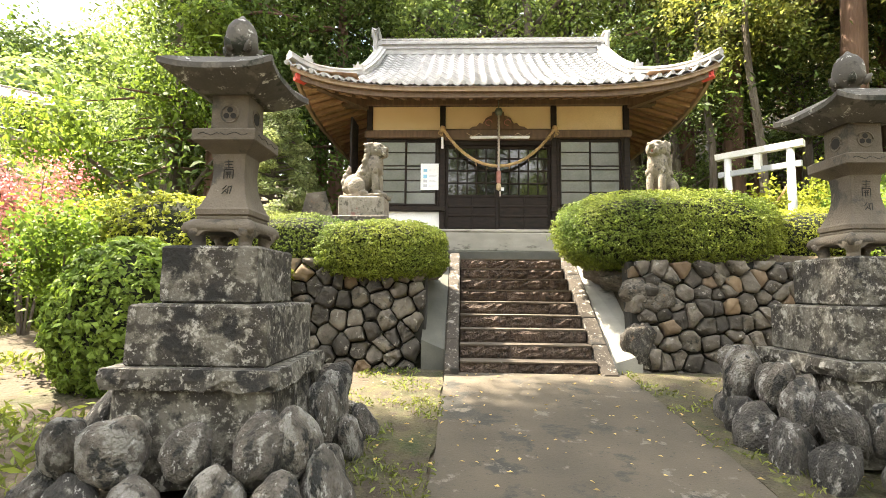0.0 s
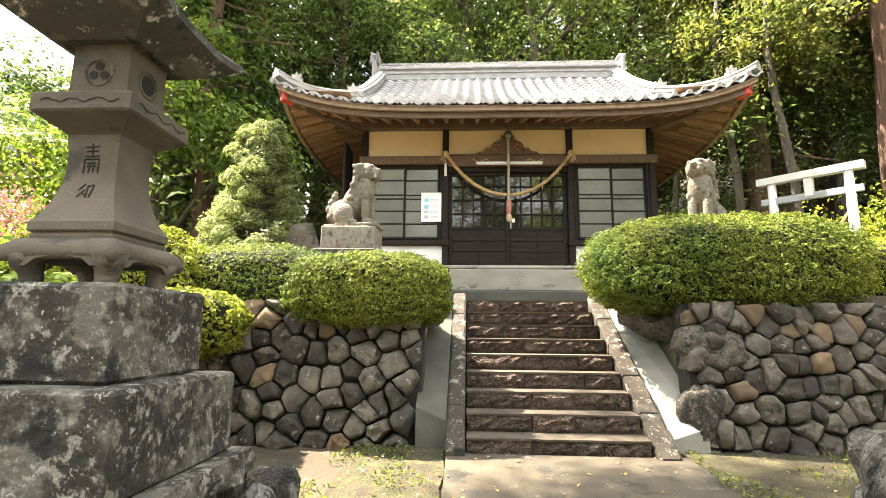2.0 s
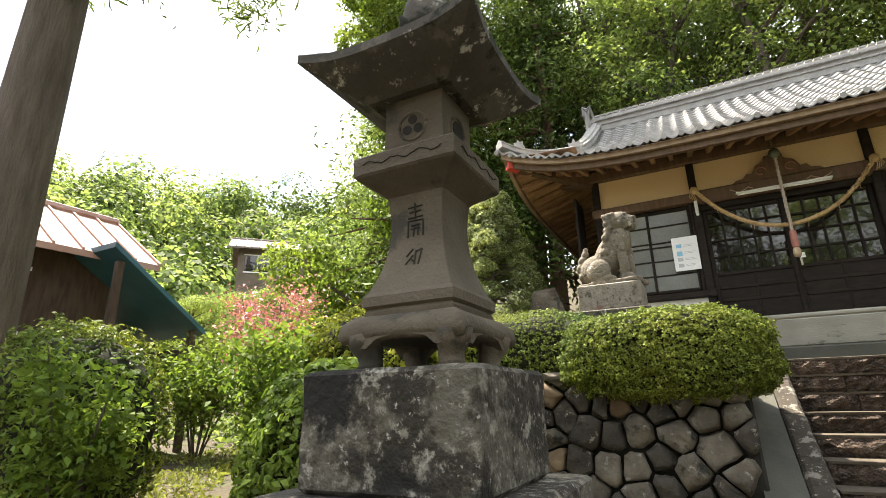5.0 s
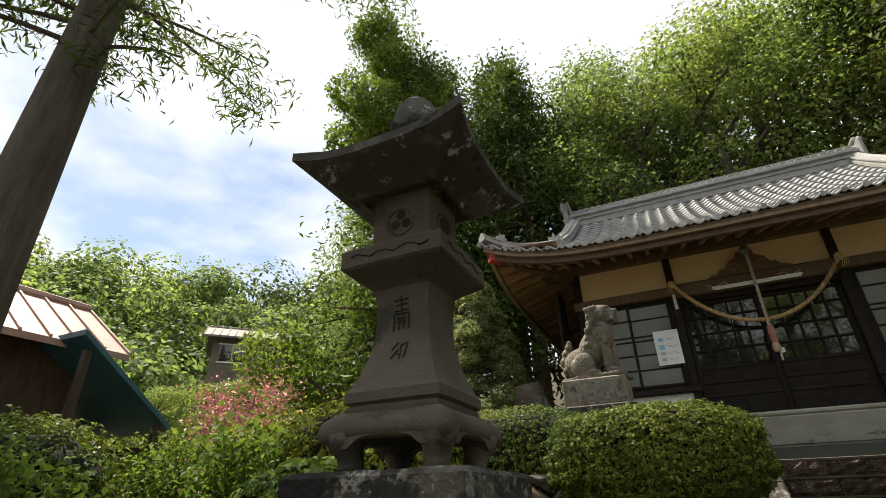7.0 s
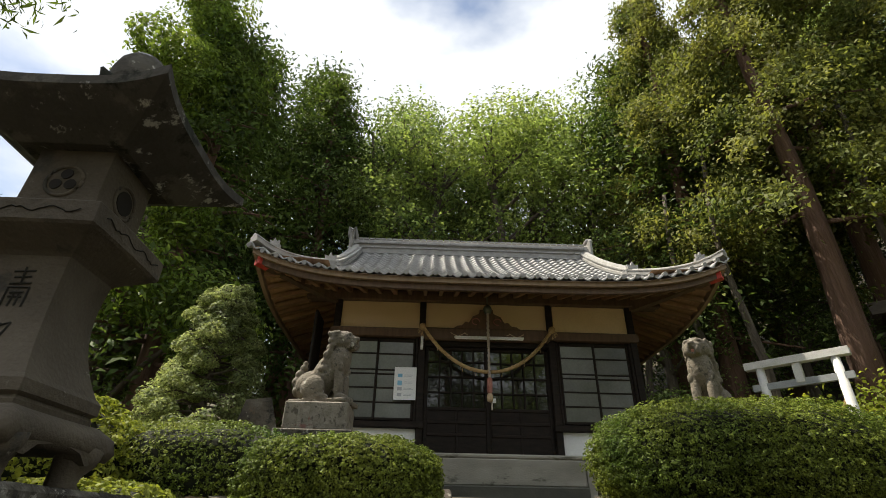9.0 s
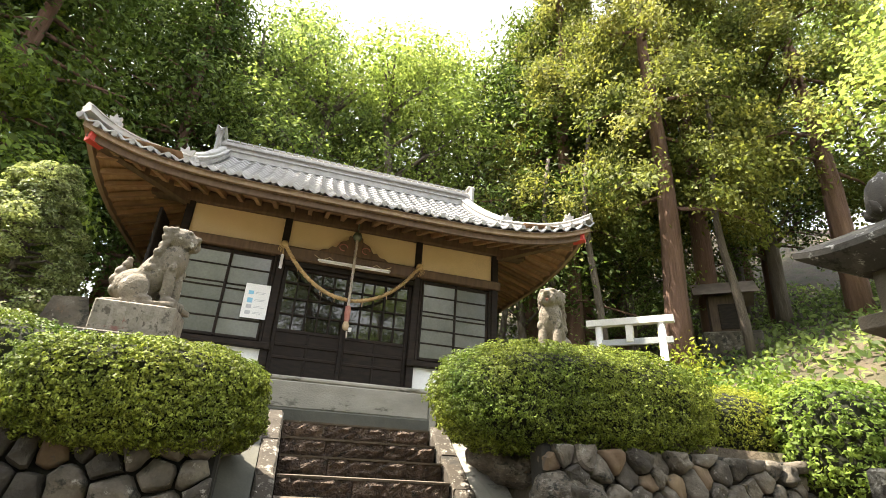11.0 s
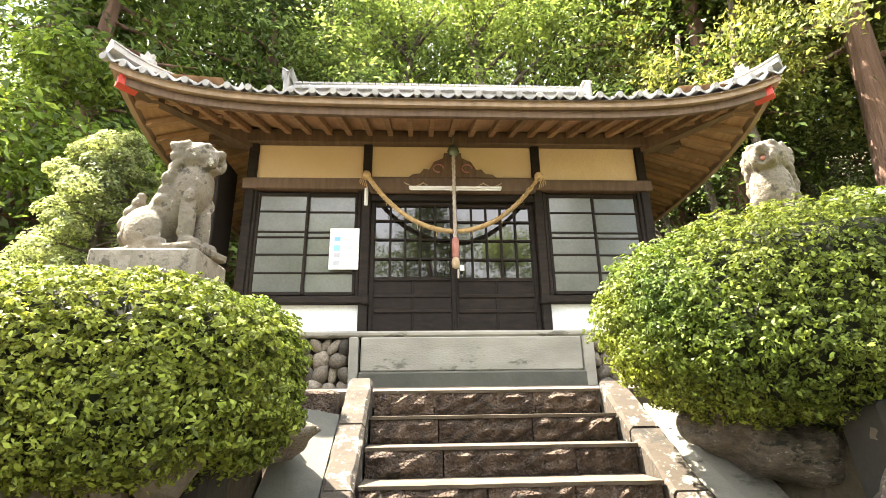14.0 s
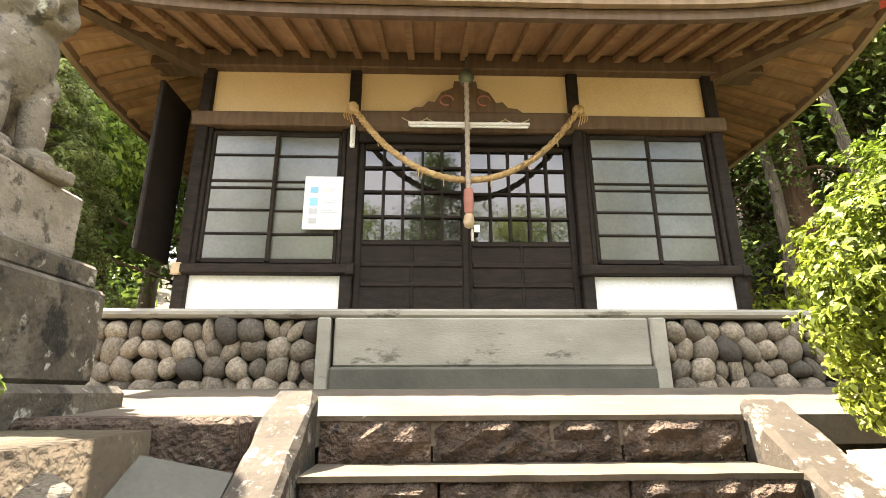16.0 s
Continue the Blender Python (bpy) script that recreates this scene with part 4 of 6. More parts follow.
# soffit boards and rafters of the front
sof = Geo()
for i in range(37):
    x = EX0 + 0.12 + (EX1 - EX0 - 0.24) * i / 36
    sof.v += [(x, EY + 0.12, eave_z(x) - 0.115), (x, WY, 5.60 + 0.15 * min(1, abs(x - RXC) / RHALF) ** 4)]
sof.f += [(2 * i, 2 * i + 1, 2 * i + 3, 2 * i + 2) for i in range(36)]
part("soffit", sof, M["soffit"], roof, "brown boarded soffit")
for k in range(27):
    x = -2.95 + k * (4.40 + 2.95) / 26
    z0, z1 = eave_z(x) - 0.19, 5.50 + 0.12 * min(1, abs(x - RXC) / RHALF) ** 4
    inn = WY - 0.02
    if x < XL - 0.1:
        inn = max(EY + 0.35, WY - 1.0 * (XL - 0.1 - x))
    if x > XR + 0.1:
        inn = max(EY + 0.35, WY - 1.0 * (x - XR - 0.1))
    t = (inn - EY) / (WY - EY)
    z1 = z0 + (z1 - z0) * t
    part("rafter", Geo().rings([[(x - 0.035, y, z), (x + 0.035, y, z), (x + 0.035, y, z + 0.08), (x - 0.035, y, z + 0.08)] for y, z in ((EY + 0.17, z0), (inn, z1))]), M["rafter"], roof)
# soffit and rafters of both sides, and the red-ended corner rafters
for ex, wx, sgn in ((EX0, XL, 1), (EX1, XR, -1)):
    g = Geo()
    for i in range(21):
        t = i / 20
        y = EY + 0.12 + (back - EY - 0.24) * t
        g.v += [(ex + sgn * 0.12, y, 5.185 + 0.50 * abs(2 * t - 1) ** 4.5), (wx, y, 5.60)]
    g.f += [(2 * i, 2 * i + 1, 2 * i + 3, 2 * i + 2) for i in range(20)]
    part("soffit", g, M["soffit"], roof, "brown boarded side soffit")
    for k in range(22):
        y = EY + 0.45 + k * 0.29
        t = (y - EY) / (back - EY)
        z0 = 5.11 + 0.50 * abs(2 * t - 1) ** 4.5
        inn = wx
        if y < WY:
            inn = ex + sgn * min(abs(wx - ex), 0.35 + 1.0 * (y - EY))
        q = abs(inn - ex) / abs(wx - ex)
        z1 = z0 + (5.50 - z0) * q
        part("rafter", Geo().rings([[(x, y - 0.035, z), (x, y + 0.035, z), (x, y + 0.035, z + 0.08), (x, y - 0.035, z + 0.08)] for x, z in ((ex + sgn * 0.16, z0), (inn, z1))]), M["rafter"], roof)
    a, b = Vector((wx, WY, 5.38)), Vector((ex + sgn * 0.10, EY + 0.10, 5.56))
    d = (b - a).normalized()
    side = Vector((d.y, -d.x, 0)).normalized() * 0.07
    for name, p, q, mat, lab in (("corner_rafter", a, b - d * 0.22, "beam", ""), ("rafter_end", b - d * 0.22, b, "red", "red painted rafter end")):
        part(name, Geo().rings([[tuple(c - side - UP * 0.09), tuple(c + side - UP * 0.09), tuple(c + side + UP * 0.09), tuple(c - side + UP * 0.09)] for c in (p, q)]), M[mat], roof, lab)

# ---------- things on the hall's front ----------
notice = thing("notice_board", "white printed notice sheet on the window", "notice")
part("sheet", Geo().box(-0.90, -0.515, WY - 0.055, WY - 0.045, 3.53, 4.10, 0.003), M["paper"], notice)
for k, z in enumerate((3.95, 3.83, 3.72, 3.62)):
    part("picture", Geo().box(-0.84, -0.76, WY - 0.058, WY - 0.0555, z - 0.03 - 0.02 * (k == 1), z + 0.03), M["print_blue" if k < 2 else "print_grey"], notice, "small printed picture")
    for j in range(2):
        part("text_line", Geo().box(-0.73, -0.60 + 0.02 * ((k + j) % 3), WY - 0.058, WY - 0.0555, z - 0.015 + 0.022 * j, z - 0.009 + 0.022 * j), M["print_grey"], notice)

tube = thing("fluorescent_lamp", "long white fluorescent batten over the doors", "lamp")
part("batten", Geo().box(0.14, 1.40, WY - 0.22, WY - 0.15, 4.625, 4.655, 0.008), M["tube"], tube)
part("tube", Geo().tube([(0.16, WY - 0.19, 4.612), (1.38, WY - 0.19, 4.612)], 0.013, 8), M["tube"], tube)
part("bracket", Geo().box(0.70, 0.80, WY - 0.16, WY - 0.12, 4.62, 4.67), M["tube"], tube)
small = thing("wall_lamp", "short white tube lamp on the door post", "lamp")
part("batten", Geo().box(-0.465, -0.415, WY - 0.10, WY - 0.058, 4.42, 4.68, 0.008), M["tube"], small)
part("tube", Geo().tube([(-0.44, WY - 0.115, 4.45), (-0.44, WY - 0.115, 4.65)], 0.012, 8), M["tube"], small)


def twisted(pts, r, twists, strands=3):
    """A rope of twisted strands along a line."""
    out = []
    n = len(pts)
    for k in range(strands):
        line = []
        for i in range(n * 3 - 2):
            a, w = divmod(i, 3)
            p = Vector(pts[a]).lerp(Vector(pts[min(a + 1, n - 1)]), w / 3)
            d = (Vector(pts[min(a + 1, n - 1)]) - Vector(pts[max(a - 1, 0)])).normalized()
            s = d.cross(Vector((0, 1, 0.01))).normalized()
            u = s.cross(d)
            q = 2 * math.pi * (twists * i / (3 * n) + k / strands)
            line.append(tuple(p + r * 0.55 * (math.cos(q) * s + math.sin(q) * u)))
        out.append(Geo().tube(line, r * 0.62, 6))
    return out


rope = thing("shimenawa_rope", "sagging twisted straw rope hung across the doors", "rope")
cat = [(CX + 1.17 * t, WY - 0.20, 4.01 + 0.80 * (math.cosh(1.35 * t) - 1) / (math.cosh(1.35) - 1)) for t in np.linspace(-1, 1, 41)]
for gst in twisted(cat, 0.033, 30):
    part("strand", gst, M["straw"], rope, smooth=True)
for s in (-1, 1):
    part("knot", Geo().lathe([(0.01, -0.07), (0.055, -0.04), (0.065, 0.0), (0.055, 0.04), (0.01, 0.07)], 10), M["straw"], rope, smooth=True, at=pose(CX + s * 1.18, WY - 0.18, 4.82, 0, 20 * s, 0))
    for k in range(4):
        part("loose_end", Geo().tube([(CX + s * (1.17 + 0.02 * k), WY - 0.2, 4.80), (CX + s * (1.19 + 0.025 * k), WY - 0.215, 4.72), (CX + s * (1.16 + 0.03 * k), WY - 0.21, 4.62 + 0.02 * k)], 0.006, 5), M["straw"], rope)
wr = random.Random(3)
for k in range(7):
    t = wr.uniform(-0.8, 0.8)
    z = 4.0 + 0.80 * (math.cosh(1.35 * t) - 1) / (math.cosh(1.35) - 1)
    part("loose_end", Geo().tube([(CX + 1.17 * t, WY - 0.22, z), (CX + 1.17 * t + wr.uniform(-.02, .02), WY - 0.225, z - 0.10)], 0.004, 5), M["straw"], rope)

bell = thing("bell_rope", "pale twisted bell rope with a turned wooden handle", "rope")
for gst in twisted([(CX + 0.0, WY - 0.26, 5.10 - 1.22 * i / 20) for i in range(21)], 0.026, 16):
    part("strand", gst, M["cotton"], bell, smooth=True)
part("wrap", Geo().lathe([(0.03, 0), (0.045, 0.03), (0.05, 0.15), (0.045, 0.26), (0.02, 0.28)], 12), M["faded_red"], bell, "faded cloth sleeve", True, at=pose(CX, WY - 0.26, 3.62))
part("handle", Geo().lathe([(0.01, 0), (0.045, 0.02), (0.055, 0.07), (0.045, 0.13), (0.03, 0.15)], 12), M["knob"], bell, "turned wooden handle", True, at=pose(CX, WY - 0.26, 3.48))
part("tassel", Geo().lathe([(0.012, 0), (0.016, 0.08), (0.01, 0.12)], 8), M["cotton"], bell, at=pose(CX + 0.03, WY - 0.25, 3.36))
part("bell", Geo().lathe([(0.01, -0.09), (0.06, -0.07), (0.085, 0.0), (0.06, 0.07), (0.01, 0.09)], 14), M["brass"], bell, "green bronze bell", True, at=pose(CX, WY - 0.24, 5.16))
part("hanger", Geo().tube([(CX, WY - 0.24, 5.24), (CX, WY - 0.24, 5.42)], 0.012, 6), M["brass"], bell)
tag_ = thing("wooden_tag", "small pale tag hung on the door", "tag")
part("plate", Geo().box(CX + 0.07, CX + 0.13, WY - 0.03, WY - 0.022, 3.52, 3.60, 0.004), M["paper"], tag_)

# ---------- stone lanterns ----------


def swept_loop(half, z, lift, flare=0.0, per=12):
    """A square ring whose corners are drawn out and turned up."""
    loop = []
    for side in range(4):
        for i in range(per):
            t = -1 + 2 * i / per
            p = [(t, -1), (1, t), (-t, 1), (-1, -t)][side]
            c = abs(t) ** 3.6
            k = 1 + flare * (c - 0.35)
            loop.append((half * p[0] * k, half * p[1] * k, z + lift * c))
    return loop


def shaft_half(t):
    """Half width of the waisted shaft at t from foot (0) to head (1)."""
    return 0.088 + 0.066 * (1 - t) ** 2.6 + 0.020 * t ** 2.4


def worn_block(half, z0, z1, seed, b=0.014):
    """A square block with chipped edges and slightly uneven faces."""
    loops, off = [], seed * 4.7
    for k, (z, inset) in enumerate(((z0, b), (z0 + b, 0), (z0 * 0.66 + z1 * 0.34, 0), (z0 * 0.33 + z1 * 0.67, 0), (z1 - b, 0), (z1, b))):
        loop = []
        for x, y, _ in swept_loop(half - inset, z, 0, 0, 9):
            d = 1 + 0.016 * noise.noise((x * 5 + off, y * 5, z * 6)) + 0.010 * noise.noise((x * 17 + off, y * 17, z * 17))
            loop.append((x * d, y * d, z + (0.006 * noise.noise((x * 8, y * 8, off)) if k in (0, 5) else 0)))
        loops.append(loop)
    return Geo().rings(loops)


def stone_lantern(label):
    """A tall square lantern: blocks, footed base, waisted shaft, plate, light box, swept cap and bud."""
    L = thing("stone_lantern", label, "stone lantern")
    part("lower_block", worn_block(0.388, 0.93, 1.268, 1), M["block"], L, "lichen-spotted square block")
    part("upper_block", worn_block(0.278, 1.270, 1.600, 2), M["block"], L, "lichen-spotted square block")
    part("apron", Geo().rings([swept_loop(h, z, l, 0.05) for h, z, l in ((0.150, 1.690, 0), (0.196, 1.690, -0.012), (0.208, 1.712, -0.010), (0.200, 1.742, -0.004), (0.172, 1.762, 0), (0.160, 1.768, 0))]), M["lantern"], L, smooth=True)
    for sx in (-1, 1):
        for sy in (-1, 1):
            part("leg", Geo().tube([(sx * q, sy * q, z) for q, z in ((0.142, 1.60), (0.139, 1.62), (0.142, 1.65), (0.150, 1.68), (0.156, 1.715))], [0.044, 0.037, 0.040, 0.054, 0.058], 12), M["lantern"], L, smooth=True)
    arch = [(-0.165, 1.712), (-0.160, 1.668), (-0.118, 1.664), (-0.085, 1.690), (-0.03, 1.700), (0.03, 1.700), (0.085, 1.690), (0.118, 1.664), (0.160, 1.668), (0.165, 1.712)]
    for k in range(4):
        part("scallop", Geo().rings([[(x, y, z) for x, z in arch] for y in (-0.198, -0.150)]), M["lantern"], L, at=pose(0, 0, 0, 0, 0, 90 * k))
    shaft = [(0.158, 1.766, 0), (0.160, 1.780, 0), (0.154, 1.790, 0), (0.166, 1.798, 0), (0.166, 1.828, 0), (0.156, 1.842, 0)]
    shaft += [(shaft_half(i / 12), 1.842 + 0.338 * i / 12, 0) for i in range(13)]
    sh = part("shaft", Geo().square(shaft, 6), M["lantern"], L, "waisted square shaft with carved signs")
    # carved signs, as worn strokes cut into the front
    for zc, strokes in ((2.115, ((-1, .5, 1, .6), (-.8, -.1, .8, 0), (0, 1, 0, -.9), (-1, -.8, 1, -.7))),
                        (2.055, ((-1, 1, -1, -1), (1, 1, 1, -1), (-1, 1, 1, 1), (-.6, .4, .6, .5), (-.6, 0, .6, 0), (-.2, .4, -.3, -1), (.3, .4, .3, -.9))),
                        (1.955, ((-1, .1, -.2, 1), (-1, -.9, -.1, .2), (-.5, -.2, .1, -.6), (.2, .8, .2, -1), (.2, .6, 1, .9), (1, .9, .7, -1)))):
        for a0, b0, a1, b1 in strokes:
            ends = []
            for a, b in ((a0, b0), (a1, b1)):
                z = zc + 0.028 * b
                ends.append((0.028 * a, -shaft_half((z - 1.842) / 0.338) - 0.0005, z))
            part("stroke", Geo().tube(ends, 0.0032, 5), M["dark_fill"], sh)
    part("plate", Geo().square([(0.106, 2.176, 0), (0.118, 2.188, 0), (0.190, 2.238, 0), (0.196, 2.246, 0), (0.196, 2.308, 0), (0.191, 2.314, 0)], 6), M["lantern"], L, "bevelled square plate")
    for k in range(2):
        part("carving", Geo().tube([(-0.15 + 0.30 * i / 24, -0.197, 2.278 + 0.009 * math.sin(i * 0.8 + k) * (1 if i % 5 else 0.2)) for i in range(25)], 0.0022, 4), M["dark_fill"], L, at=pose(0, 0, 0, 0, 0, 90 * k))
    box = part("light_box", Geo().square([(0.128, 2.314, 0), (0.128, 2.330, 0), (0.118, 2.336, 0), (0.116, 2.520, 0), (0.122, 2.60, 0)], 6), M["lantern"], L, "square light box with round openings")
    ring = [(0.054 * math.cos(a), -0.117, 2.428 + 0.054 * math.sin(a)) for a in np.linspace(0, 2 * math.pi, 21)]
    for k in range(4):
        at = pose(0, 0, 0, 0, 0, 90 * k)
        part("ring", Geo().tube(ring, 0.006, 6), M["lantern"], box, at=at, smooth=True)
        # Black discs paint the shade of openings that are not cut.
        if k % 2 == 0:
            for q in range(3):
                a = radians(90 + 120 * q)
                part("hole", Geo().lathe([(0.0, -0.008), (0.018, -0.008), (0.018, 0.008), (0.0, 0.008)], 10), M["black"], box, "small black disc painted as a shaded opening", at=at @ pose(0.025 * math.cos(a), -0.112, 2.428 + 0.025 * math.sin(a), 90, 0, 0))
        else:
            part("hole", Geo().lathe([(0.0, -0.008), (0.040, -0.008), (0.040, 0.008), (0.0, 0.008)], 14), M["black"], box, "large black disc painted as a shaded opening", at=at @ pose(0, -0.1115, 2.428, 90, 0, 0))
    cap = Geo().rings([swept_loop(h * 1.06, z, l * 0.6, fl) for h, z, l, fl in (
        (0.10, 2.545, 0, 0), (0.150, 2.538, 0.0, 0.0), (0.225, 2.580, 0.014, 0.03), (0.288, 2.622, 0.034, 0.07), (0.303, 2.634, 0.044, 0.09), (0.303, 2.668, 0.046, 0.09), (0.292, 2.674, 0.044, 0.09),
        (0.262, 2.694, 0.040, 0.09), (0.205, 2.730, 0.024, 0.06), (0.145, 2.768, 0.012, 0.03), (0.095, 2.800, 0.004, 0.0), (0.070, 2.812, 0, 0))])
    part("cap", cap, M["lantern_cap"], L, "swept stone cap spotted with lichen")
    bud = part("bud", Geo().lathe([(0.050, 2.80), (0.060, 2.83), (0.052, 2.845), (0.092, 2.865), (0.104, 2.90), (0.100, 2.945), (0.098, 2.98), (0.086, 3.03), (0.060, 3.07), (0.026, 3.095), (0.008, 3.118)], 18), M["lantern_cap"], L, "bud-shaped finial", smooth=True)
    for q in range(5):
        a = 2 * math.pi * q / 5 + 0.5
        pts = [(math.cos(a) * r, math.sin(a) * r, z) for r, z in ((0.080, 2.858), (0.104, 2.880), (0.114, 2.905), (0.132, 2.918))]
        part("petal", Geo().tube(pts, [0.022, 0.027, 0.018, 0.005], 8), M["lantern_cap"], bud, smooth=True)
    # broken slab courses under the blocks
    rng = random.Random(4)
    for name, half, z0, z1, lab in (("slab", 0.475, 0.83, 0.932, "rough broken slab"), ("bed", 0.44, 0.30, 0.83, "stone bed packed under the slab")):
        lo, mid, up = [], [], []
        for x, y, _ in swept_loop(half, 0, 0, 0, 10):
            k = rng.uniform(0.95, 1.05)
            lo.append((x * k * 1.0, y * k * 1.0, z0 + rng.uniform(-0.012, 0.012)))
            k = rng.uniform(0.97, 1.06)
            mid.append((x * k, y * k, (z0 + z1) / 2))
            up.append((x * k * 0.98, y * k * 0.98, z1))
        part(name, Geo().rings([lo, mid, up]), M["block"], L, lab)
    return L


LX, LY = -1.463, 3.13
lamp_a = stone_lantern("tall grey stone lantern on lichened blocks over boulders")
lamp_a.matrix_basis = pose(LX, LY, 0.03) @ Matrix.Scale(1.02, 4)
lamp_b = copy_thing(lamp_a, pose(2.86, 3.72, 0.04))


def mound(cx, cy, seed, rings):
    """Boulders heaped round the foot of a lantern, each a thing of its own."""
    rng = random.Random(seed)
    stock = [rock_mesh("boulder", M["boulder"], 60 + i, 3, 0.24, 1.0) for i in range(9)] if not ROCKS else ROCKS
    ROCKS[:] = stock
    for half, z, size, n in rings:
        for i in range(n):
            u = 4 * (i + rng.uniform(-0.18, 0.18)) / n % 4
            e, t = int(u), 2 * (u % 1) - 1
            px, py = [(t, -1), (1, t), (-t, 1), (-1, -t)][e]
            k = half * (1 - 0.10 * abs(t) ** 3) * rng.uniform(0.94, 1.06)
            x, y = cx + px * k, cy + py * k
            w = size * rng.uniform(0.82, 1.18)
            tall = rng.uniform(1.0, 1.45)
            at = pose(x, y, float(ground_h(x, y)) + z * rng.uniform(0.9, 1.1), 0, 0, 90 * e + rng.uniform(-25, 25)) @ pose(0, 0, 0, rng.uniform(-22, 4), rng.uniform(-38, 38), 0)
            ob = part("boulder", rng.choice(stock), None, at=at @ Matrix.Diagonal((w * rng.uniform(0.82, 1.0), w * 0.66, w * tall, 1)))
            tagged(ob, "rounded grey river boulder heaped round the lantern", "boulder", "boulders round the stone lanterns")


ROCKS = []
mound(LX, LY, 31, ((0.74, 0.10, 0.155, 17), (0.61, 0.37, 0.150, 14)))
mound(2.86, 3.72, 32, ((0.78, 0.10, 0.155, 18), (0.64, 0.37, 0.150, 15)))

# ---------- guardian statues ----------


def guardian(mirror):
    """A seated lion dog as one plain stone mesh that looks to +x."""
    bm = bmesh.new()

    def blob(x, y, z, rx, ry, rz, tilt=0, sub=3):
        r = bmesh.ops.create_icosphere(bm, subdivisions=sub, radius=1)
        bmesh.ops.transform(bm, matrix=pose(x, y * (-1 if mirror else 1), z, 0, tilt, 0) @ Matrix.Diagonal((rx, ry, rz, 1)), verts=r["verts"])

    blob(-0.16, 0, 0.17, 0.19, 0.15, 0.17)                  # haunches
    blob(-0.02, 0, 0.30, 0.15, 0.13, 0.26, 28)              # back
    blob(0.10, 0, 0.42, 0.12, 0.125, 0.20, 12)              # chest
    for s in (-1, 1):
        blob(0.15, 0.075 * s, 0.20, 0.050, 0.048, 0.22, -4)  # fore legs
        blob(0.19, 0.078 * s, 0.035, 0.075, 0.055, 0.040)    # fore paws
        blob(-0.10, 0.13 * s, 0.12, 0.13, 0.055, 0.13)       # thighs
        blob(-0.01, 0.135 * s, 0.035, 0.09, 0.045, 0.038)    # hind paws
        blob(0.09, 0.105 * s, 0.70, 0.035, 0.02, 0.045, 30)  # ears
        blob(0.03, 0.125 * s, 0.685, 0.055, 0.028, 0.030, 50)  # ear flaps
        blob(0.245, 0.045 * s, 0.60, 0.045, 0.030, 0.055)    # cheeks
        blob(0.165, 0.10 * s, 0.34, 0.030, 0.030, 0.05)      # tuft at the elbow
        blob(0.135, 0.085 * s, 0.11, 0.035, 0.030, 0.035)    # tuft at the heel
        for k in range(5):                                   # locks that fall over the shoulder
            blob(0.045 - 0.02 * k, 0.118 * s, 0.56 - 0.055 * k, 0.030, 0.026, 0.050, 35, 2)
        for k in range(7):                                   # curls of the mane
            a = -0.5 + k * 0.36
            blob(0.03 - 0.05 * math.sin(a) , (0.10 + 0.02 * (k % 2)) * s, 0.70 - 0.075 * k, 0.040, 0.034, 0.042, 0, 2)
    blob(0.12, 0, 0.64, 0.135, 0.13, 0.12)                 # head
    blob(0.215, 0, 0.645, 0.075, 0.085, 0.040)              # upper jaw
    blob(0.20, 0, 0.560, 0.065, 0.070, 0.028)               # lower jaw
    blob(0.275, 0, 0.665, 0.030, 0.035, 0.025)              # nose
    for s in (-1, 1):
        blob(0.205, 0.055 * s, 0.70, 0.035, 0.032, 0.028)    # brows
    for k in range(6):
        blob(0.0, 0, 0.72 - 0.07 * k, 0.05, 0.06, 0.05, 0, 2)
    for k, (x, z, r) in enumerate(((-0.31, 0.13, 0.07), (-0.335, 0.22, 0.065), (-0.32, 0.30, 0.055), (-0.29, 0.37, 0.042), (-0.28, 0.42, 0.028))):
        blob(x, 0, z, r, r * 1.1, r)                         # tail
    r = bmesh.ops.create_cube(bm, size=1)
    bmesh.ops.transform(bm, matrix=Matrix.Translation((-0.02, 0, -0.01)) @ Matrix.Diagonal((0.62, 0.34, 0.05, 1)), verts=r["verts"])
    me = bpy.data.meshes.new("guardian_statue")
    bm.to_mesh(me)
    bm.free()
    me.materials.append(M["statue"])
    ob = new("guardian_statue", me)
    mod = ob.modifiers.new("skin", "REMESH")
    mod.mode, mod.voxel_size, mod.use_smooth_shade = "VOXEL", 0.009, True
    sm = ob.modifiers.new("soft", "SMOOTH")
    sm.factor, sm.iterations = 0.5, 1
    return ob


def pedestal(x, y, label):
    p = thing("pedestal", label, "pedestal", "pedestals of the guardian statues", at=pose(x, y, 0))
    part("foot", Geo().box(-0.58, 0.58, -0.42, 0.42, 1.80, 2.00, 0.03), M["pedestal_dark"], p, "dark foot slab")
    part("body", Geo().box(-0.46, 0.46, -0.36, 0.36, 2.00, 2.40, 0.02), M["pedestal_dark"], p, "dark lichened stone body")
    part("course", Geo().box(-0.42, 0.42, -0.33, 0.33, 2.40, 2.505, 0.015), M["pedestal_dark"], p)
    part("top_block", Geo().box(-0.345, 0.345, -0.26, 0.26, 2.508, 2.80, 0.012), M["pedestal"], p, "pale carved granite block")
    for k in range(5):
        part("carved_sign", Geo().box(-0.26 + 0.12 * k, -0.19 + 0.12 * k, -0.264, -0.2605, 2.56, 2.75), M["pedestal"], p, "worn carved sign")
    return p


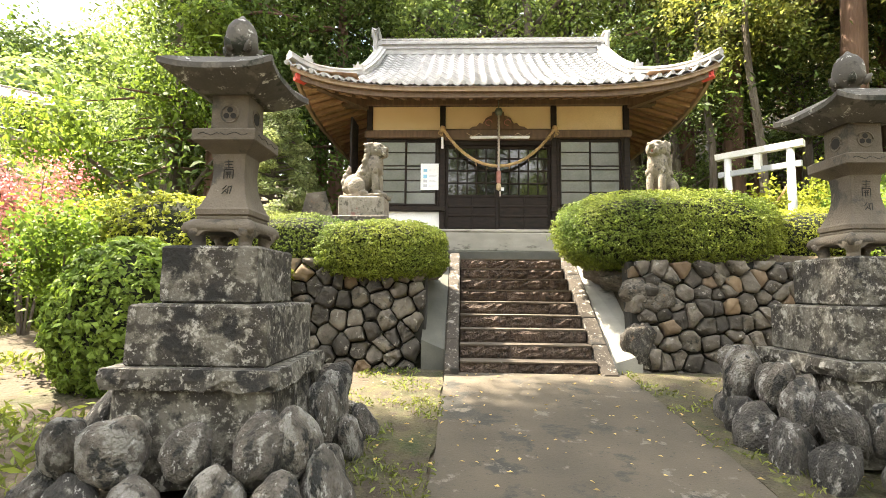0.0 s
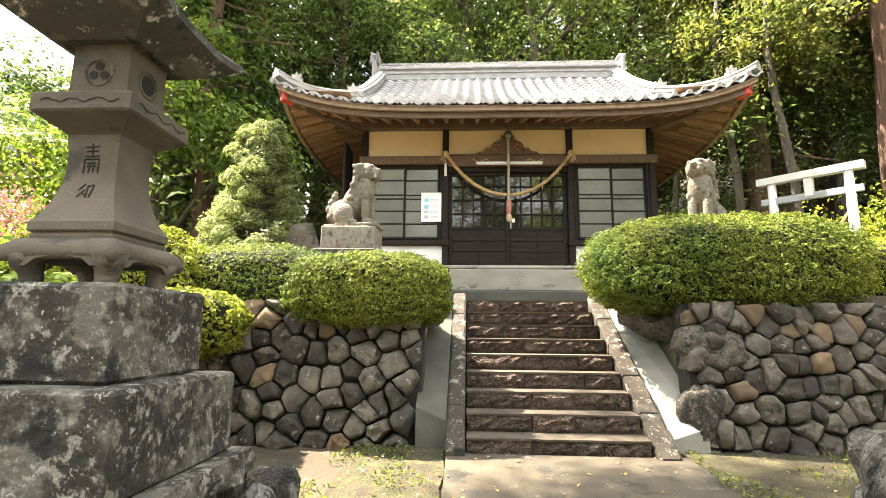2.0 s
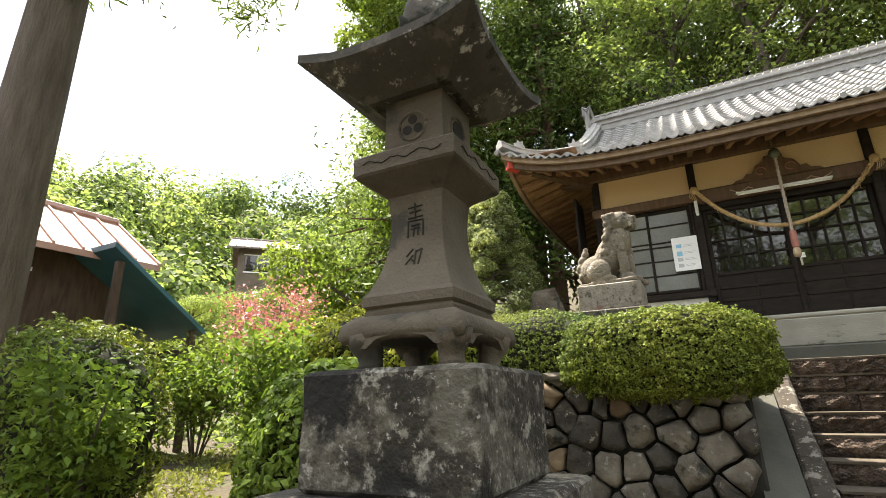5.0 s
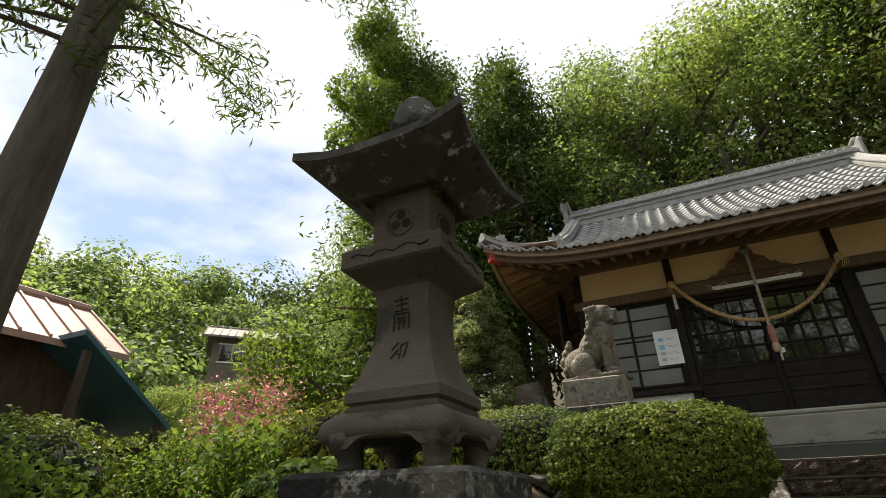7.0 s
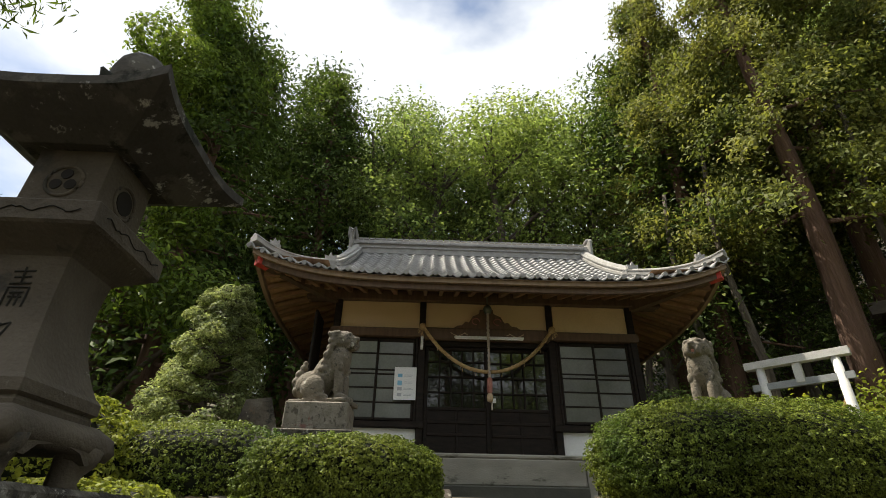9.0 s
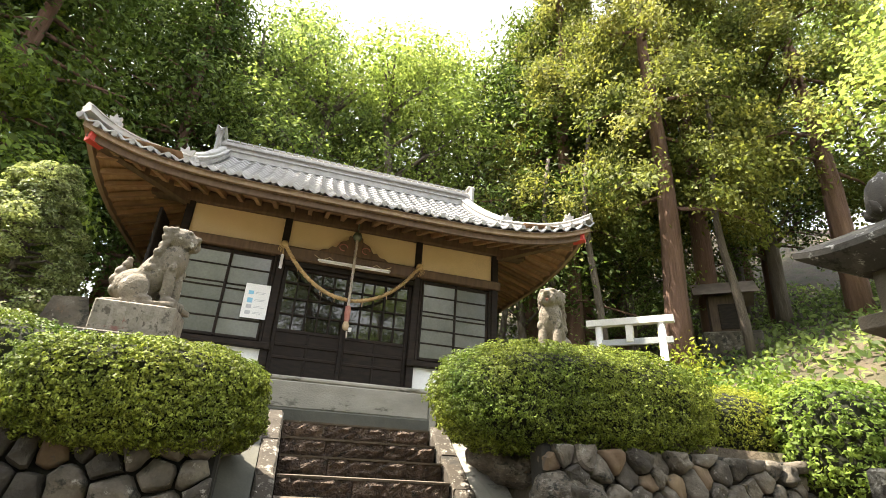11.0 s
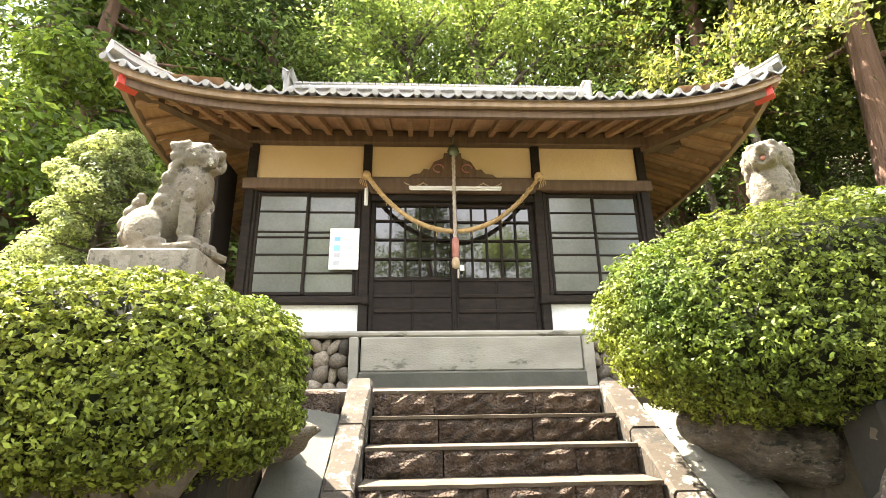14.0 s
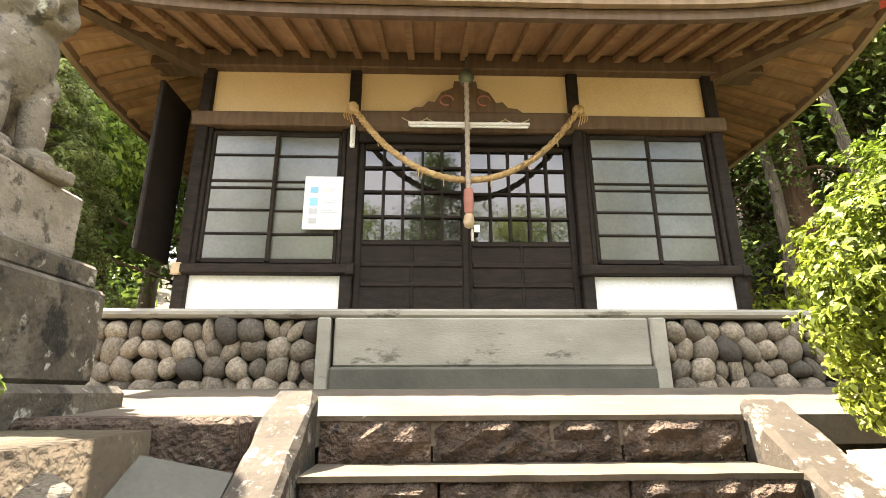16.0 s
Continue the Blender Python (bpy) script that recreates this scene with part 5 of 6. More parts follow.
pedestal(-1.52, 7.62, "stone pedestal with a pale carved top block")
d1 = guardian(False)
d1.matrix_basis = pose(-1.48, 7.62, 2.835, 0, 0, -14) @ Matrix.Scale(1.12, 4)
tagged(d1, "weathered grey stone guardian lion dog seated on its pedestal", "statue", "guardian statues")
pedestal(2.98, 7.56, "stone pedestal with a pale carved top block behind the hedge")
d2 = guardian(True)
d2.matrix_basis = pose(2.98, 7.56, 2.80, 0, 0, 228) @ Matrix.Scale(1.16, 4)
tagged(d2, "weathered pale stone guardian lion dog with an open red mouth", "statue", "guardian statues")
mouth = Geo().lathe([(0.0, -0.03), (0.05, -0.02), (0.06, 0.0), (0.04, 0.02), (0.0, 0.025)], 12)
tng = tagged(part("mouth", mouth, M["faded_red"], d2, "red painted inside of the mouth", True, at=pose(0.205, 0, 0.602)))

# ---------- clipped hedges ----------


def hedge(name, x, y, z, rx, ry, rz, n, seed, label, leaf=0.0225, mat="hedge", box=3.0, turn=0.0, group="clipped hedges"):
    """A clipped bush: a near-black core for the inner shade, closely set with small leaves, its outline uneven."""
    h = thing(name, label, "hedge", group, at=pose(x, y, z, 0, 0, turn))
    rng = np.random.default_rng(seed)
    per = 6
    tufts = n // per
    p = ball_points(tufts, rng)
    e = (np.abs(p) ** box).sum(1, keepdims=True) ** (-1 / box)
    off = seed * 2.37
    full = np.array([noise.noise((q[0] * 2.2 + off, q[1] * 2.2, q[2] * 2.2)) * 0.07 + noise.noise((q[0] * 8 + off, q[1] * 8, q[2] * 8)) * 0.075 + noise.noise((q[0] * 19 + off, q[1] * 19, q[2] * 19)) * 0.05 for q in p])[:, None]
    depth = 1 - np.abs(rng.normal(0, 0.085, (tufts, 1)))
    c = p * e * (1 + full) * depth * np.array([rx, ry, rz])
    nor = p / np.array([rx, ry, rz])
    nor /= np.linalg.norm(nor, axis=1, keepdims=True)
    nor[:, 2] += 0.45
    # each tuft is a rosette of leaves that spread from one twig
    c = np.repeat(c, per, 0)
    nor = np.repeat(nor, per, 0)
    spread = ball_points(len(c), rng)
    spread -= 0.5 * (spread * nor).sum(1, keepdims=True) * nor
    c = c + spread * leaf * 0.62
    part("leaves", leaf_mesh("leaves", c, nor + 1.1 * spread, leaf, M[mat], seed, 2.0, 0.45), None, h, "dense small bright green leaves")
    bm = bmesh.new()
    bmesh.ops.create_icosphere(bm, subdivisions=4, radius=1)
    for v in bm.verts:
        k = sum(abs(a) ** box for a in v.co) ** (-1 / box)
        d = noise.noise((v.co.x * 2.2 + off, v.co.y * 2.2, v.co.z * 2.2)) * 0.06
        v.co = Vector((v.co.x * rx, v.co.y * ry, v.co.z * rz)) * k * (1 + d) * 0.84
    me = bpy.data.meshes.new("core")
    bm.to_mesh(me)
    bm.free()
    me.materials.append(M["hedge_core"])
    part("core", me, None, h, "near-black core that holds the shade inside the hedge")
    return h


hedge("hedge", -0.98, 6.12, 1.88, 0.80, 0.50, 0.37, 118000, 1, "clipped azalea hedge over the stone wall beside the stairs")
hedge("hedge", -2.25, 6.55, 1.98, 0.85, 0.62, 0.42, 54000, 2, "clipped azalea hedge on the bank behind the stone lantern")
hedge("hedge", 2.60, 6.58, 2.165, 1.36, 0.78, 0.53, 220000, 3, "large clipped azalea hedge over the stone wall")
hedge("hedge", 4.45, 6.75, 2.10, 0.72, 0.62, 0.42, 40000, 4, "yellow-green clipped bush beside the large hedge", mat="yellow_leaf")
hedge("hedge", 5.15, 5.95, 1.95, 0.62, 0.60, 0.62, 14000, 5, "leafy clipped bush near the stone lantern", mat="shrub", leaf=0.05)
hedge("hedge", -3.55, 6.1, 1.95, 0.95, 0.75, 0.62, 20000, 6, "rounded bright green bush in the garden", mat="yellow_leaf", leaf=0.05, box=2.4)
hedge("hedge", -3.30, 4.95, 1.05, 0.72, 0.60, 0.85, 18000, 7, "tall leafy bush in the garden", mat="shrub", leaf=0.07, box=2.4)
hedge("hedge", -2.55, 5.5, 1.55, 0.60, 0.45, 0.30, 9000, 8, "clipped bush at the end of the stone wall", mat="yellow_leaf", leaf=0.045)
hedge("hedge", -5.95, 4.35, 1.35, 0.85, 0.8, 1.05, 24000, 9, "rounded dark green clipped bush in the garden", leaf=0.045, box=2.3)
hedge("hedge", -3.3, 10.6, 2.3, 0.55, 0.45, 0.35, 6000, 10, "small clipped bush beside the hall")
hedge("hedge", -7.6, 9.5, 1.2, 1.3, 1.1, 1.2, 14000, 13, "spreading leafy bush in the garden", mat="shrub", leaf=0.10, box=2.2)

# ---------- trees ----------


def tree_meshes(kind, seed, n):
    """Trunk and crown of one kind of tree, about 10 m high, as two meshes."""
    rng = np.random.default_rng(seed)
    rnd = random.Random(seed)
    trunk = Geo()
    cs, ns = [], []
    if kind in ("broadleaf", "ginkgo"):
        bend = [(0.25 * math.sin(k * 0.7 + seed) * k / 9, 0.2 * math.cos(k * 0.9 + seed) * k / 9, 9.2 * k / 9) for k in range(10)]
        trunk.tube(bend, [0.20 * (1 - 0.9 * k / 9) + 0.015 for k in range(10)], 8)
        clumps = []
        for k in range(24):
            h = rnd.uniform(2.6, 9.4) if kind == "broadleaf" else rnd.uniform(1.6, 9.8)
            w = 2.5 * math.sin(math.pi * min(1, max(0.12, (h - 1.4) / 9.0))) ** 0.7 if kind == "broadleaf" else 2.1 * (1.05 - h / 10.2) + 0.35
            a, r = rnd.uniform(0, 2 * math.pi), w * rnd.uniform(0.45, 1.0)
            c = (r * math.cos(a), r * math.sin(a), h)
            clumps.append((c, rnd.uniform(0.65, 1.25) if kind == "broadleaf" else rnd.uniform(0.5, 0.9)))
            base = max(1.2, h - r * 0.7)
            trunk.tube([(0, 0, base), (c[0] * 0.5, c[1] * 0.5, base + (h - base) * 0.6), c], [0.06, 0.04, 0.015], 5)
        clumps.append(((0, 0, 9.4), 0.9))
        per = n // len(clumps)
        for c, r in clumps:
            p = ball_points(per, rng)
            d = rng.uniform(0.35, 1.0, (per, 1)) ** 0.5
            wob = np.array([noise.noise((q[0] * 2 + c[0] * 3, q[1] * 2 + c[1], q[2] * 2)) for q in p])[:, None]
            cs.append(np.array(c) + p * d * r * (1 + 0.45 * wob) * np.array([1.05, 1.05, 0.72]))
            q = p.copy()
            q[:, 2] += 0.6
            ns.append(q)
    elif kind == "cloud":
        trunk.tube([(0.10 * math.sin(k + seed), 0.08 * math.cos(k * 1.3), 9.6 * k / 9) for k in range(10)], [0.26 * (1 - 0.92 * k / 9) + 0.012 for k in range(10)], 8)
        per = n // 96
        for k in range(96):
            h = 1.6 + 8.2 * (k / 95) ** 1.15
            w = 3.3 * (1.02 - h / 10.2) ** 0.62 * (0.65 if h < 2.6 else 1.0) + 0.15
            a, r = k * 2.4 + rnd.uniform(-0.4, 0.4), w * rnd.uniform(0.55, 1.0)
            c = np.array((r * math.cos(a), r * math.sin(a), h - 0.12 * r))
            size = rnd.uniform(0.55, 0.95) * (0.55 + 0.5 * w / 3.0)
            trunk.tube([(0, 0, h), (c[0] * 0.6, c[1] * 0.6, h + 0.1), tuple(c)], [0.06, 0.04, 0.015], 5)
            p = ball_points(per, rng) * rng.uniform(0.3, 1.0, (per, 1)) ** 0.5
            x = c + p * size * np.array([1.0, 1.0, 0.55])
            x[:, 2] -= 0.45 * (p[:, 0] ** 2 + p[:, 1] ** 2) * size
            cs.append(x)
            ns.append(p + np.array([0.3 * math.cos(a), 0.3 * math.sin(a), 0.7]))
    else:
        trunk.tube([(0.04 * math.sin(k + seed), 0.04 * math.cos(k * 1.3), 10.0 * k / 9) for k in range(10)], [0.19 * (1 - 0.92 * k / 9) + 0.012 for k in range(10)], 8)
        levels, arms = (46, 5) if kind == "cedar" else (34, 4)
        start = 2.2 if kind == "cedar" else 2.6
        per = n // (levels * arms)
        for lv in range(levels):
            t = lv / levels
            h = start + (10.0 - start) * t
            reach = (1.9 if kind == "cedar" else 1.7) * (1 - t) ** 0.75 + 0.22
            for b in range(arms):
                a = rnd.uniform(0, 2 * math.pi)
                rr = reach * rnd.uniform(0.6, 1.12)
                droop = rnd.uniform(0.15, 0.45) * rr
                s = rng.uniform(0.2, 1.0, (per, 1)) ** 0.7 if kind == "cedar" else rng.uniform(0.55, 1.0, (per, 1))
                spread = (0.13 + 0.13 * s) if kind == "cedar" else 0.15
                x = np.concatenate([math.cos(a) * rr * s, math.sin(a) * rr * s, h - droop * s * s + 0.12 * np.sin(3 * s)], 1)
                x += rng.normal(size=(per, 3)) * spread * np.array([1, 1, 0.7])
                cs.append(x)
                q = np.tile([math.cos(a) * 0.6, math.sin(a) * 0.6, 0.5], (per, 1))
                ns.append(q)
                if b == 0:
                    trunk.tube([(0, 0, h), (math.cos(a) * rr * 0.5, math.sin(a) * rr * 0.5, h - droop * 0.2), (math.cos(a) * rr * 0.9, math.sin(a) * rr * 0.9, h - droop * 0.8)], [0.04, 0.025, 0.01], 5)
    return trunk, np.concatenate(cs), np.concatenate(ns)


def tree(name, kind, seed, n, leaf, leaf_mat, bark, label, at, group="", scale=1.0, category="tree"):
    trunk, c, q = tree_meshes(kind, seed, n)
    t = thing(name, label, category, group, at=at)
    part("trunk", trunk, M[bark], t, "", True)
    part("crown", leaf_mesh("crown", c, q, leaf, M[leaf_mat], seed, 1.8 if kind != "cedar" else 2.6, 0.6), None, t)
    return t


def copy_tree(ob, m):
    return copy_thing(ob, m @ Matrix.Diagonal((1 / ob.scale[0], 1 / ob.scale[1], 1 / ob.scale[2], 1)))


def place(x, y, height, turn=0.0, wide=1.0, lean=0.0):
    s = height / 10.0
    return pose(x, y, float(ground_h(x, y)) - 0.15, lean, 0, turn) @ Matrix.Diagonal((s * wide, s * wide, s, 1))


FOREST = "trees of the wood behind the hall"
kinds = [
    tree("broadleaf_tree", "broadleaf", 101, 12500, 0.11, "forest", "bark", "green broadleaf tree of the hillside wood", place(-1.5, 22, 17), FOREST),
    tree("broadleaf_tree", "broadleaf", 102, 12500, 0.11, "forest_light", "bark", "light green broadleaf tree of the hillside wood", place(4.5, 21, 17), FOREST),
    tree("broadleaf_tree", "broadleaf", 103, 12500, 0.11, "forest", "bark", "green broadleaf tree of the hillside wood", place(1.5, 25, 18), FOREST),
    tree("cedar_tree", "cedar", 104, 13800, 0.125, "cedar", "cedar_bark", "dark cedar of the hillside wood", place(-5.0, 19.5, 19), FOREST),
]
prng = random.Random(77)
spots = [(-3.2, 20.5, 0, 16), (-6.5, 22, 3, 21), (-8.5, 19, 3, 20), (-10.5, 21.5, 0, 18), (-11.2, 20.0, 2, 13), (-12.2, 24.0, 0, 15), (-4.2, 26, 2, 19), (-0.2, 19.8, 1, 14), (2.4, 19.6, 1, 15), (6.6, 19.5, 1, 16), (8.2, 22, 0, 17), (6.2, 25, 2, 19),
         (10.8, 20.5, 3, 20), (12.8, 23, 0, 18), (15.5, 21, 3, 19), (17.5, 17.5, 1, 17), (18.5, 24, 2, 18), (21, 20, 3, 20), (22, 14, 0, 15), (19.5, 11, 1, 13), (-11.5, 27, 2, 18), (-8.0, 15.5, 3, 18), (-9.8, 17.6, 0, 12), (16, 14.5, 0, 14),
         (7.8, 17.4, 3, 17), (24, 27, 1, 18), (26, 9, 2, 14), (25, 3, 0, 15), (12.0, 18.0, 3, 15), (14.6, 17.4, 3, 14), (10.2, 17.6, 3, 16), (17.2, 15.6, 3, 14), (7.0, 16.6, 0, 9), (11.0, 16.2, 0, 8), (2.6, 23.0, 0, 17), (-2.6, 24.0, 1, 18)]
for x, y, k, h in spots:
    copy_tree(kinds[k], place(x, y, h, prng.uniform(0, 360), prng.uniform(0.9, 1.2)))
# unseen trees added on the other sides of the yard to hold back sky light
for x, y, k, h in ((-9, -13, 3, 17), (-4, -15, 0, 15), (1, -14, 3, 18), (6, -15, 1, 15), (11, -12, 3, 17), (14, -6, 0, 15), (16, 1, 3, 16), (-15, -16, 2, 16), (4, -21, 2, 18), (-7, -21, 1, 18), (11, -20, 0, 17), (19, -12, 2, 17), (13.5, 6, 1, 12)):
    copy_tree(kinds[k], place(x, y, h, prng.uniform(0, 360), prng.uniform(1.0, 1.25)))
for x, y, h in ((-17.4, 22.6, 4.4), (-18.8, 21.6, 4.8), (-20.2, 20.5, 6.0), (-21.4, 19.2, 5.8), (-22.8, 17.8, 5.6), (-24.2, 16.4, 5.2), (-16.4, 19.6, 4.6)):
    copy_tree(kinds[1], place(x, y, h, prng.uniform(0, 360), 1.4))
# golden cypresses beside the hall
cy = tree("cypress_tree", "cypress", 105, 46000, 0.078, "cypress", "cedar_bark", "tall golden-green cypress with a red-brown trunk", place(10.3, 13.2, 21, 0, 0.85), "cypresses beside the hall")
for x, y, h, w in ((8.6, 16.0, 20, 0.9), (13.0, 14.6, 22, 0.85), (15.2, 11.5, 19, 0.9)):
    copy_tree(cy, place(x, y, h, prng.uniform(0, 360), w))
# bare slim trunks in the shade between them
for k, (x, y, h) in enumerate(((7.4, 15.2, 9), (8.3, 14.2, 10), (11.6, 12.4, 9), (9.4, 17.4, 11), (6.6, 17.0, 9))):
    g = Geo().tube([(0.15 * math.sin(i * 0.8 + k), 0.1 * math.cos(i + k), h * i / 8) for i in range(9)], [0.13 - 0.008 * i for i in range(9)], 8)
    t = solid("tree_trunk", g, M["bark"], "slim grey tree trunk rising into the canopy", "tree", smooth=True)
    t.matrix_basis = pose(x, y, float(ground_h(x, y)) - 0.1)
tree("ginkgo_tree", "ginkgo", 106, 44000, 0.085, "ginkgo", "bark", "tall ginkgo with drooping green sprays", place(-9.3, 15.3, 21, 40, 0.85))
tree("conifer_tree", "cloud", 107, 52000, 0.13, "pine", "bark", "pale green clipped conifer beside the hall", pose(-4.35, 11.2, 1.55) @ Matrix.Diagonal((0.44, 0.44, 0.44, 1)))


# tall cedar with a leaning bare trunk over the yard
big = thing("cedar_tree", "tall cedar with a thick bare trunk and high drooping branches", "tree", at=pose(-8.3, 4.35, 0.3))
part("trunk", Geo().tube([(0.28 * math.sin(i * 0.2), 0.0, 2.2 * i) for i in range(9)], [0.43 - 0.032 * i for i in range(9)], 14), M["bark"], big, "thick grey-brown trunk", True)
rng = np.random.default_rng(9)
cs, ns = [], []
limbs = Geo()
brnd = random.Random(9)
for k in range(84):
    h = brnd.uniform(7.2, 16.5)
    a = brnd.uniform(0, 2 * math.pi)
    rr = brnd.uniform(2.2, 4.4) * (1.25 - h / 20)
    # Every other limb is added high canopy, out of view, that shades the path.
    if k % 2:
        h, a, rr = brnd.uniform(11.5, 17.0), brnd.uniform(-0.6, 0.9), brnd.uniform(3.0, 6.6)
    pts = [Vector((math.cos(a) * rr * t, math.sin(a) * rr * t, h - 0.55 * t * t + 0.1)) for t in np.linspace(0, 1, 6)]
    limbs.tube([tuple(p) for p in pts], [0.05 - 0.008 * i for i in range(6)], 5)
    for j in range(16 if k % 2 else 9):
        c = pts[2].lerp(pts[5], brnd.random()) + Vector((brnd.uniform(-.5, .5), brnd.uniform(-.5, .5), brnd.uniform(-.45, .1)))
        m = 60 if k % 2 else 34
        x = np.array(c) + rng.normal(size=(m, 3)) * np.array([0.22, 0.22, 0.13])
        x[:, 2] -= 0.5 * np.hypot(x[:, 0] - c.x, x[:, 1] - c.y)
        cs.append(x)
        ns.append(np.tile([0, 0.2, 1.0], (m, 1)))
part("branch_frame", limbs, M["bark"], big)
part("crown", leaf_mesh("crown", np.concatenate(cs), np.concatenate(ns), 0.21, M["cedar"], 9, 6.0, 0.7), None, big, "hanging dark needle sprays")


def shrub(x, y, h, r, n, leaf, mat, seed, label, stems=7, z=None):
    s = thing("shrub", label, "shrub", at=pose(x, y, float(ground_h(x, y)) - 0.03 if z is None else z))
    rnd, rng = random.Random(seed), np.random.default_rng(seed)
    st, cs, ns = Geo(), [], []
    for k in range(stems):
        a = 2 * math.pi * (k + rnd.random()) / stems
        tip = Vector((math.cos(a) * r * rnd.uniform(0.4, 1), math.sin(a) * r * rnd.uniform(0.4, 1), h * rnd.uniform(0.6, 1)))
        mid = tip * 0.5 + Vector((0, 0, h * 0.12))
        st.tube([(math.cos(a) * 0.05, math.sin(a) * 0.05, 0), tuple(mid), tuple(tip)], [0.022, 0.014, 0.005], 6)
        for j in range(6):
            c = np.array(mid.lerp(tip, rnd.uniform(-0.3, 1.05)))
            m = n // (stems * 6)
            cs.append(c + rng.normal(size=(m, 3)) * r * 0.20)
            q = rng.normal(size=(m, 3))
            q[:, 2] = np.abs(q[:, 2]) + 0.4
            ns.append(q)
    part("stem_cluster", st, M["bark"], s)
    part("leaves", leaf_mesh("leaves", np.concatenate(cs), np.concatenate(ns), leaf, M[mat], seed, 1.8, 0.5), None, s)
    return s


shrub(-4.6, 5.6, 1.9, 0.75, 4200, 0.075, "shrub", 41, "loose garden shrub with slender stems")
shrub(-4.9, 3.9, 1.7, 0.55, 3600, 0.07, "shrub", 42, "loose garden shrub with slender stems")
shrub(-8.2, 9.8, 2.8, 0.9, 5200, 0.09, "yellow_leaf", 43, "tall yellow-green garden shrub")
shrub(-5.4, 8.6, 2.8, 0.9, 5200, 0.09, "yellow_leaf", 44, "tall yellow-green garden shrub")
shrub(-6.9, 7.7, 3.1, 0.85, 5200, 0.065, "pink", 45, "flowering shrub covered with pink blossom")
shrub(-8.6, 7.8, 2.2, 1.0, 4200, 0.10, "shrub", 46, "loose green garden shrub with thin stems")
shrub(-7.6, 12.2, 3.0, 1.0, 5200, 0.12, "yellow_leaf", 47, "tall yellow-green garden shrub")
shrub(5.0, 9.4, 1.1, 1.0, 3600, 0.09, "yellow_leaf", 48, "sunlit yellow-green scrub on the slope")
shrub(6.6, 8.2, 1.0, 0.8, 3000, 0.08, "shrub", 49, "leafy scrub on the slope")
shrub(7.6, 10.6, 1.0, 1.2, 3600, 0.09, "yellow_leaf", 50, "sunlit yellow-green scrub on the slope")
shrub(5.2, 12.4, 1.2, 1.2, 3600, 0.10, "yellow_leaf", 51, "sunlit yellow-green scrub on the slope")
shrub(8.6, 5.6, 2.2, 1.2, 5200, 0.09, "yellow_leaf", 52, "leafy maple-like shrub near the stone lantern")

# far wooded hills to the side: rounded crowns, each tone one sheet of leaves
hrng = random.Random(6)
rng = np.random.default_rng(61)
tones = {"forest": ([], []), "forest_light": ([], []), "cedar": ([], [])}
for k in range(560):
    a = hrng.uniform(28, 128)
    d = hrng.uniform(37, 95)
    x, y = -d * math.sin(radians(a)), d * math.cos(radians(a))
    if (y > 14 and x > -20) or (40 < a < 54 and d < 48):
        continue
    r = hrng.uniform(1.7, 3.3) * (0.6 + d / 75)
    z = float(ground_h(x, y)) + r * hrng.uniform(0.6, 1.3)
    cs, ns = tones[hrng.choice(("forest", "forest", "forest_light", "cedar"))]
    for lobe in range(4):
        c = np.array([x, y, z]) + np.array([hrng.uniform(-0.55, 0.55), hrng.uniform(-0.55, 0.55), hrng.uniform(-0.3, 0.7)]) * r
        m = 120
        p = ball_points(m, rng)
        cs.append(c + p * r * hrng.uniform(0.5, 0.8) * rng.uniform(0.85, 1.05, (m, 1)))
        p[:, 2] += 0.35
        ns.append(p)
for tone, (cs, ns) in tones.items():
    hills = leaf_mesh("hill_wood", np.concatenate(cs), np.concatenate(ns), 0.62, M[tone], 62, 1.15, 0.22)
    tagged(new("hill_wood", hills), "far hillside covered with green woods", "woods", kind="stuff")

# undergrowth of the slope behind and beside the hall
gc, gn = [], []
for k in range(26000):
    x, y = hrng.uniform(-14, 22), hrng.uniform(6.3, 24)
    if -3.4 < x < 5.2 and y < 16:
        continue
    if x < -3.2 and y < 9:
        continue
    z = float(ground_h(x, y)) + hrng.uniform(0.02, 0.35)
    gc.append((x, y, z))
    gn.append((hrng.uniform(-0.5, 0.5), hrng.uniform(-1, 0), 0.6))
tagged(new("undergrowth", leaf_mesh("undergrowth", np.array(gc), np.array(gn), 0.20, M["forest"], 63, 2.0, 0.6)), "low green undergrowth on the slope", "undergrowth", kind="stuff")
gc, gn = [], []
for k in range(14000):
    x, y = hrng.uniform(-9, -2.0), hrng.uniform(2.2, 9)
    if noise.noise((x * 0.7, y * 0.7, 1.0)) < -0.05 or (x > -2.4 and y < 4.2):
        continue
    gc.append((x, y, float(ground_h(x, y)) + hrng.uniform(0.01, 0.10)))
    gn.append((hrng.uniform(-1, 1), hrng.uniform(-1, 1), 0.3))
tagged(new("grass", leaf_mesh("grass", np.array(gc), np.array(gn), 0.11, M["grass"], 64, 4.0, 0.5)), "short grass and weeds in the garden", "grass", kind="stuff")
gc, gn = [], []
for k in range(7000):
    x, y = hrng.uniform(-1.3, -0.15) if k % 2 else hrng.uniform(1.72, 3.3), hrng.uniform(1.2, 5.75)
    if noise.noise((x * 2.1, y * 2.1, 4.0)) < 0.0:
        continue
    gc.append((x, y, float(ground_h(x, y)) + 0.03 + hrng.uniform(0.0, 0.02)))
    gn.append((hrng.uniform(-1, 1), hrng.uniform(-1, 1), 0.5))
tagged(new("verge_grass", leaf_mesh("verge_grass", np.array(gc), np.array(gn), 0.045, M["grass"], 66, 3.5, 0.5)), "short grass and moss along the path", "grass", kind="stuff")
gc, gn = [], []
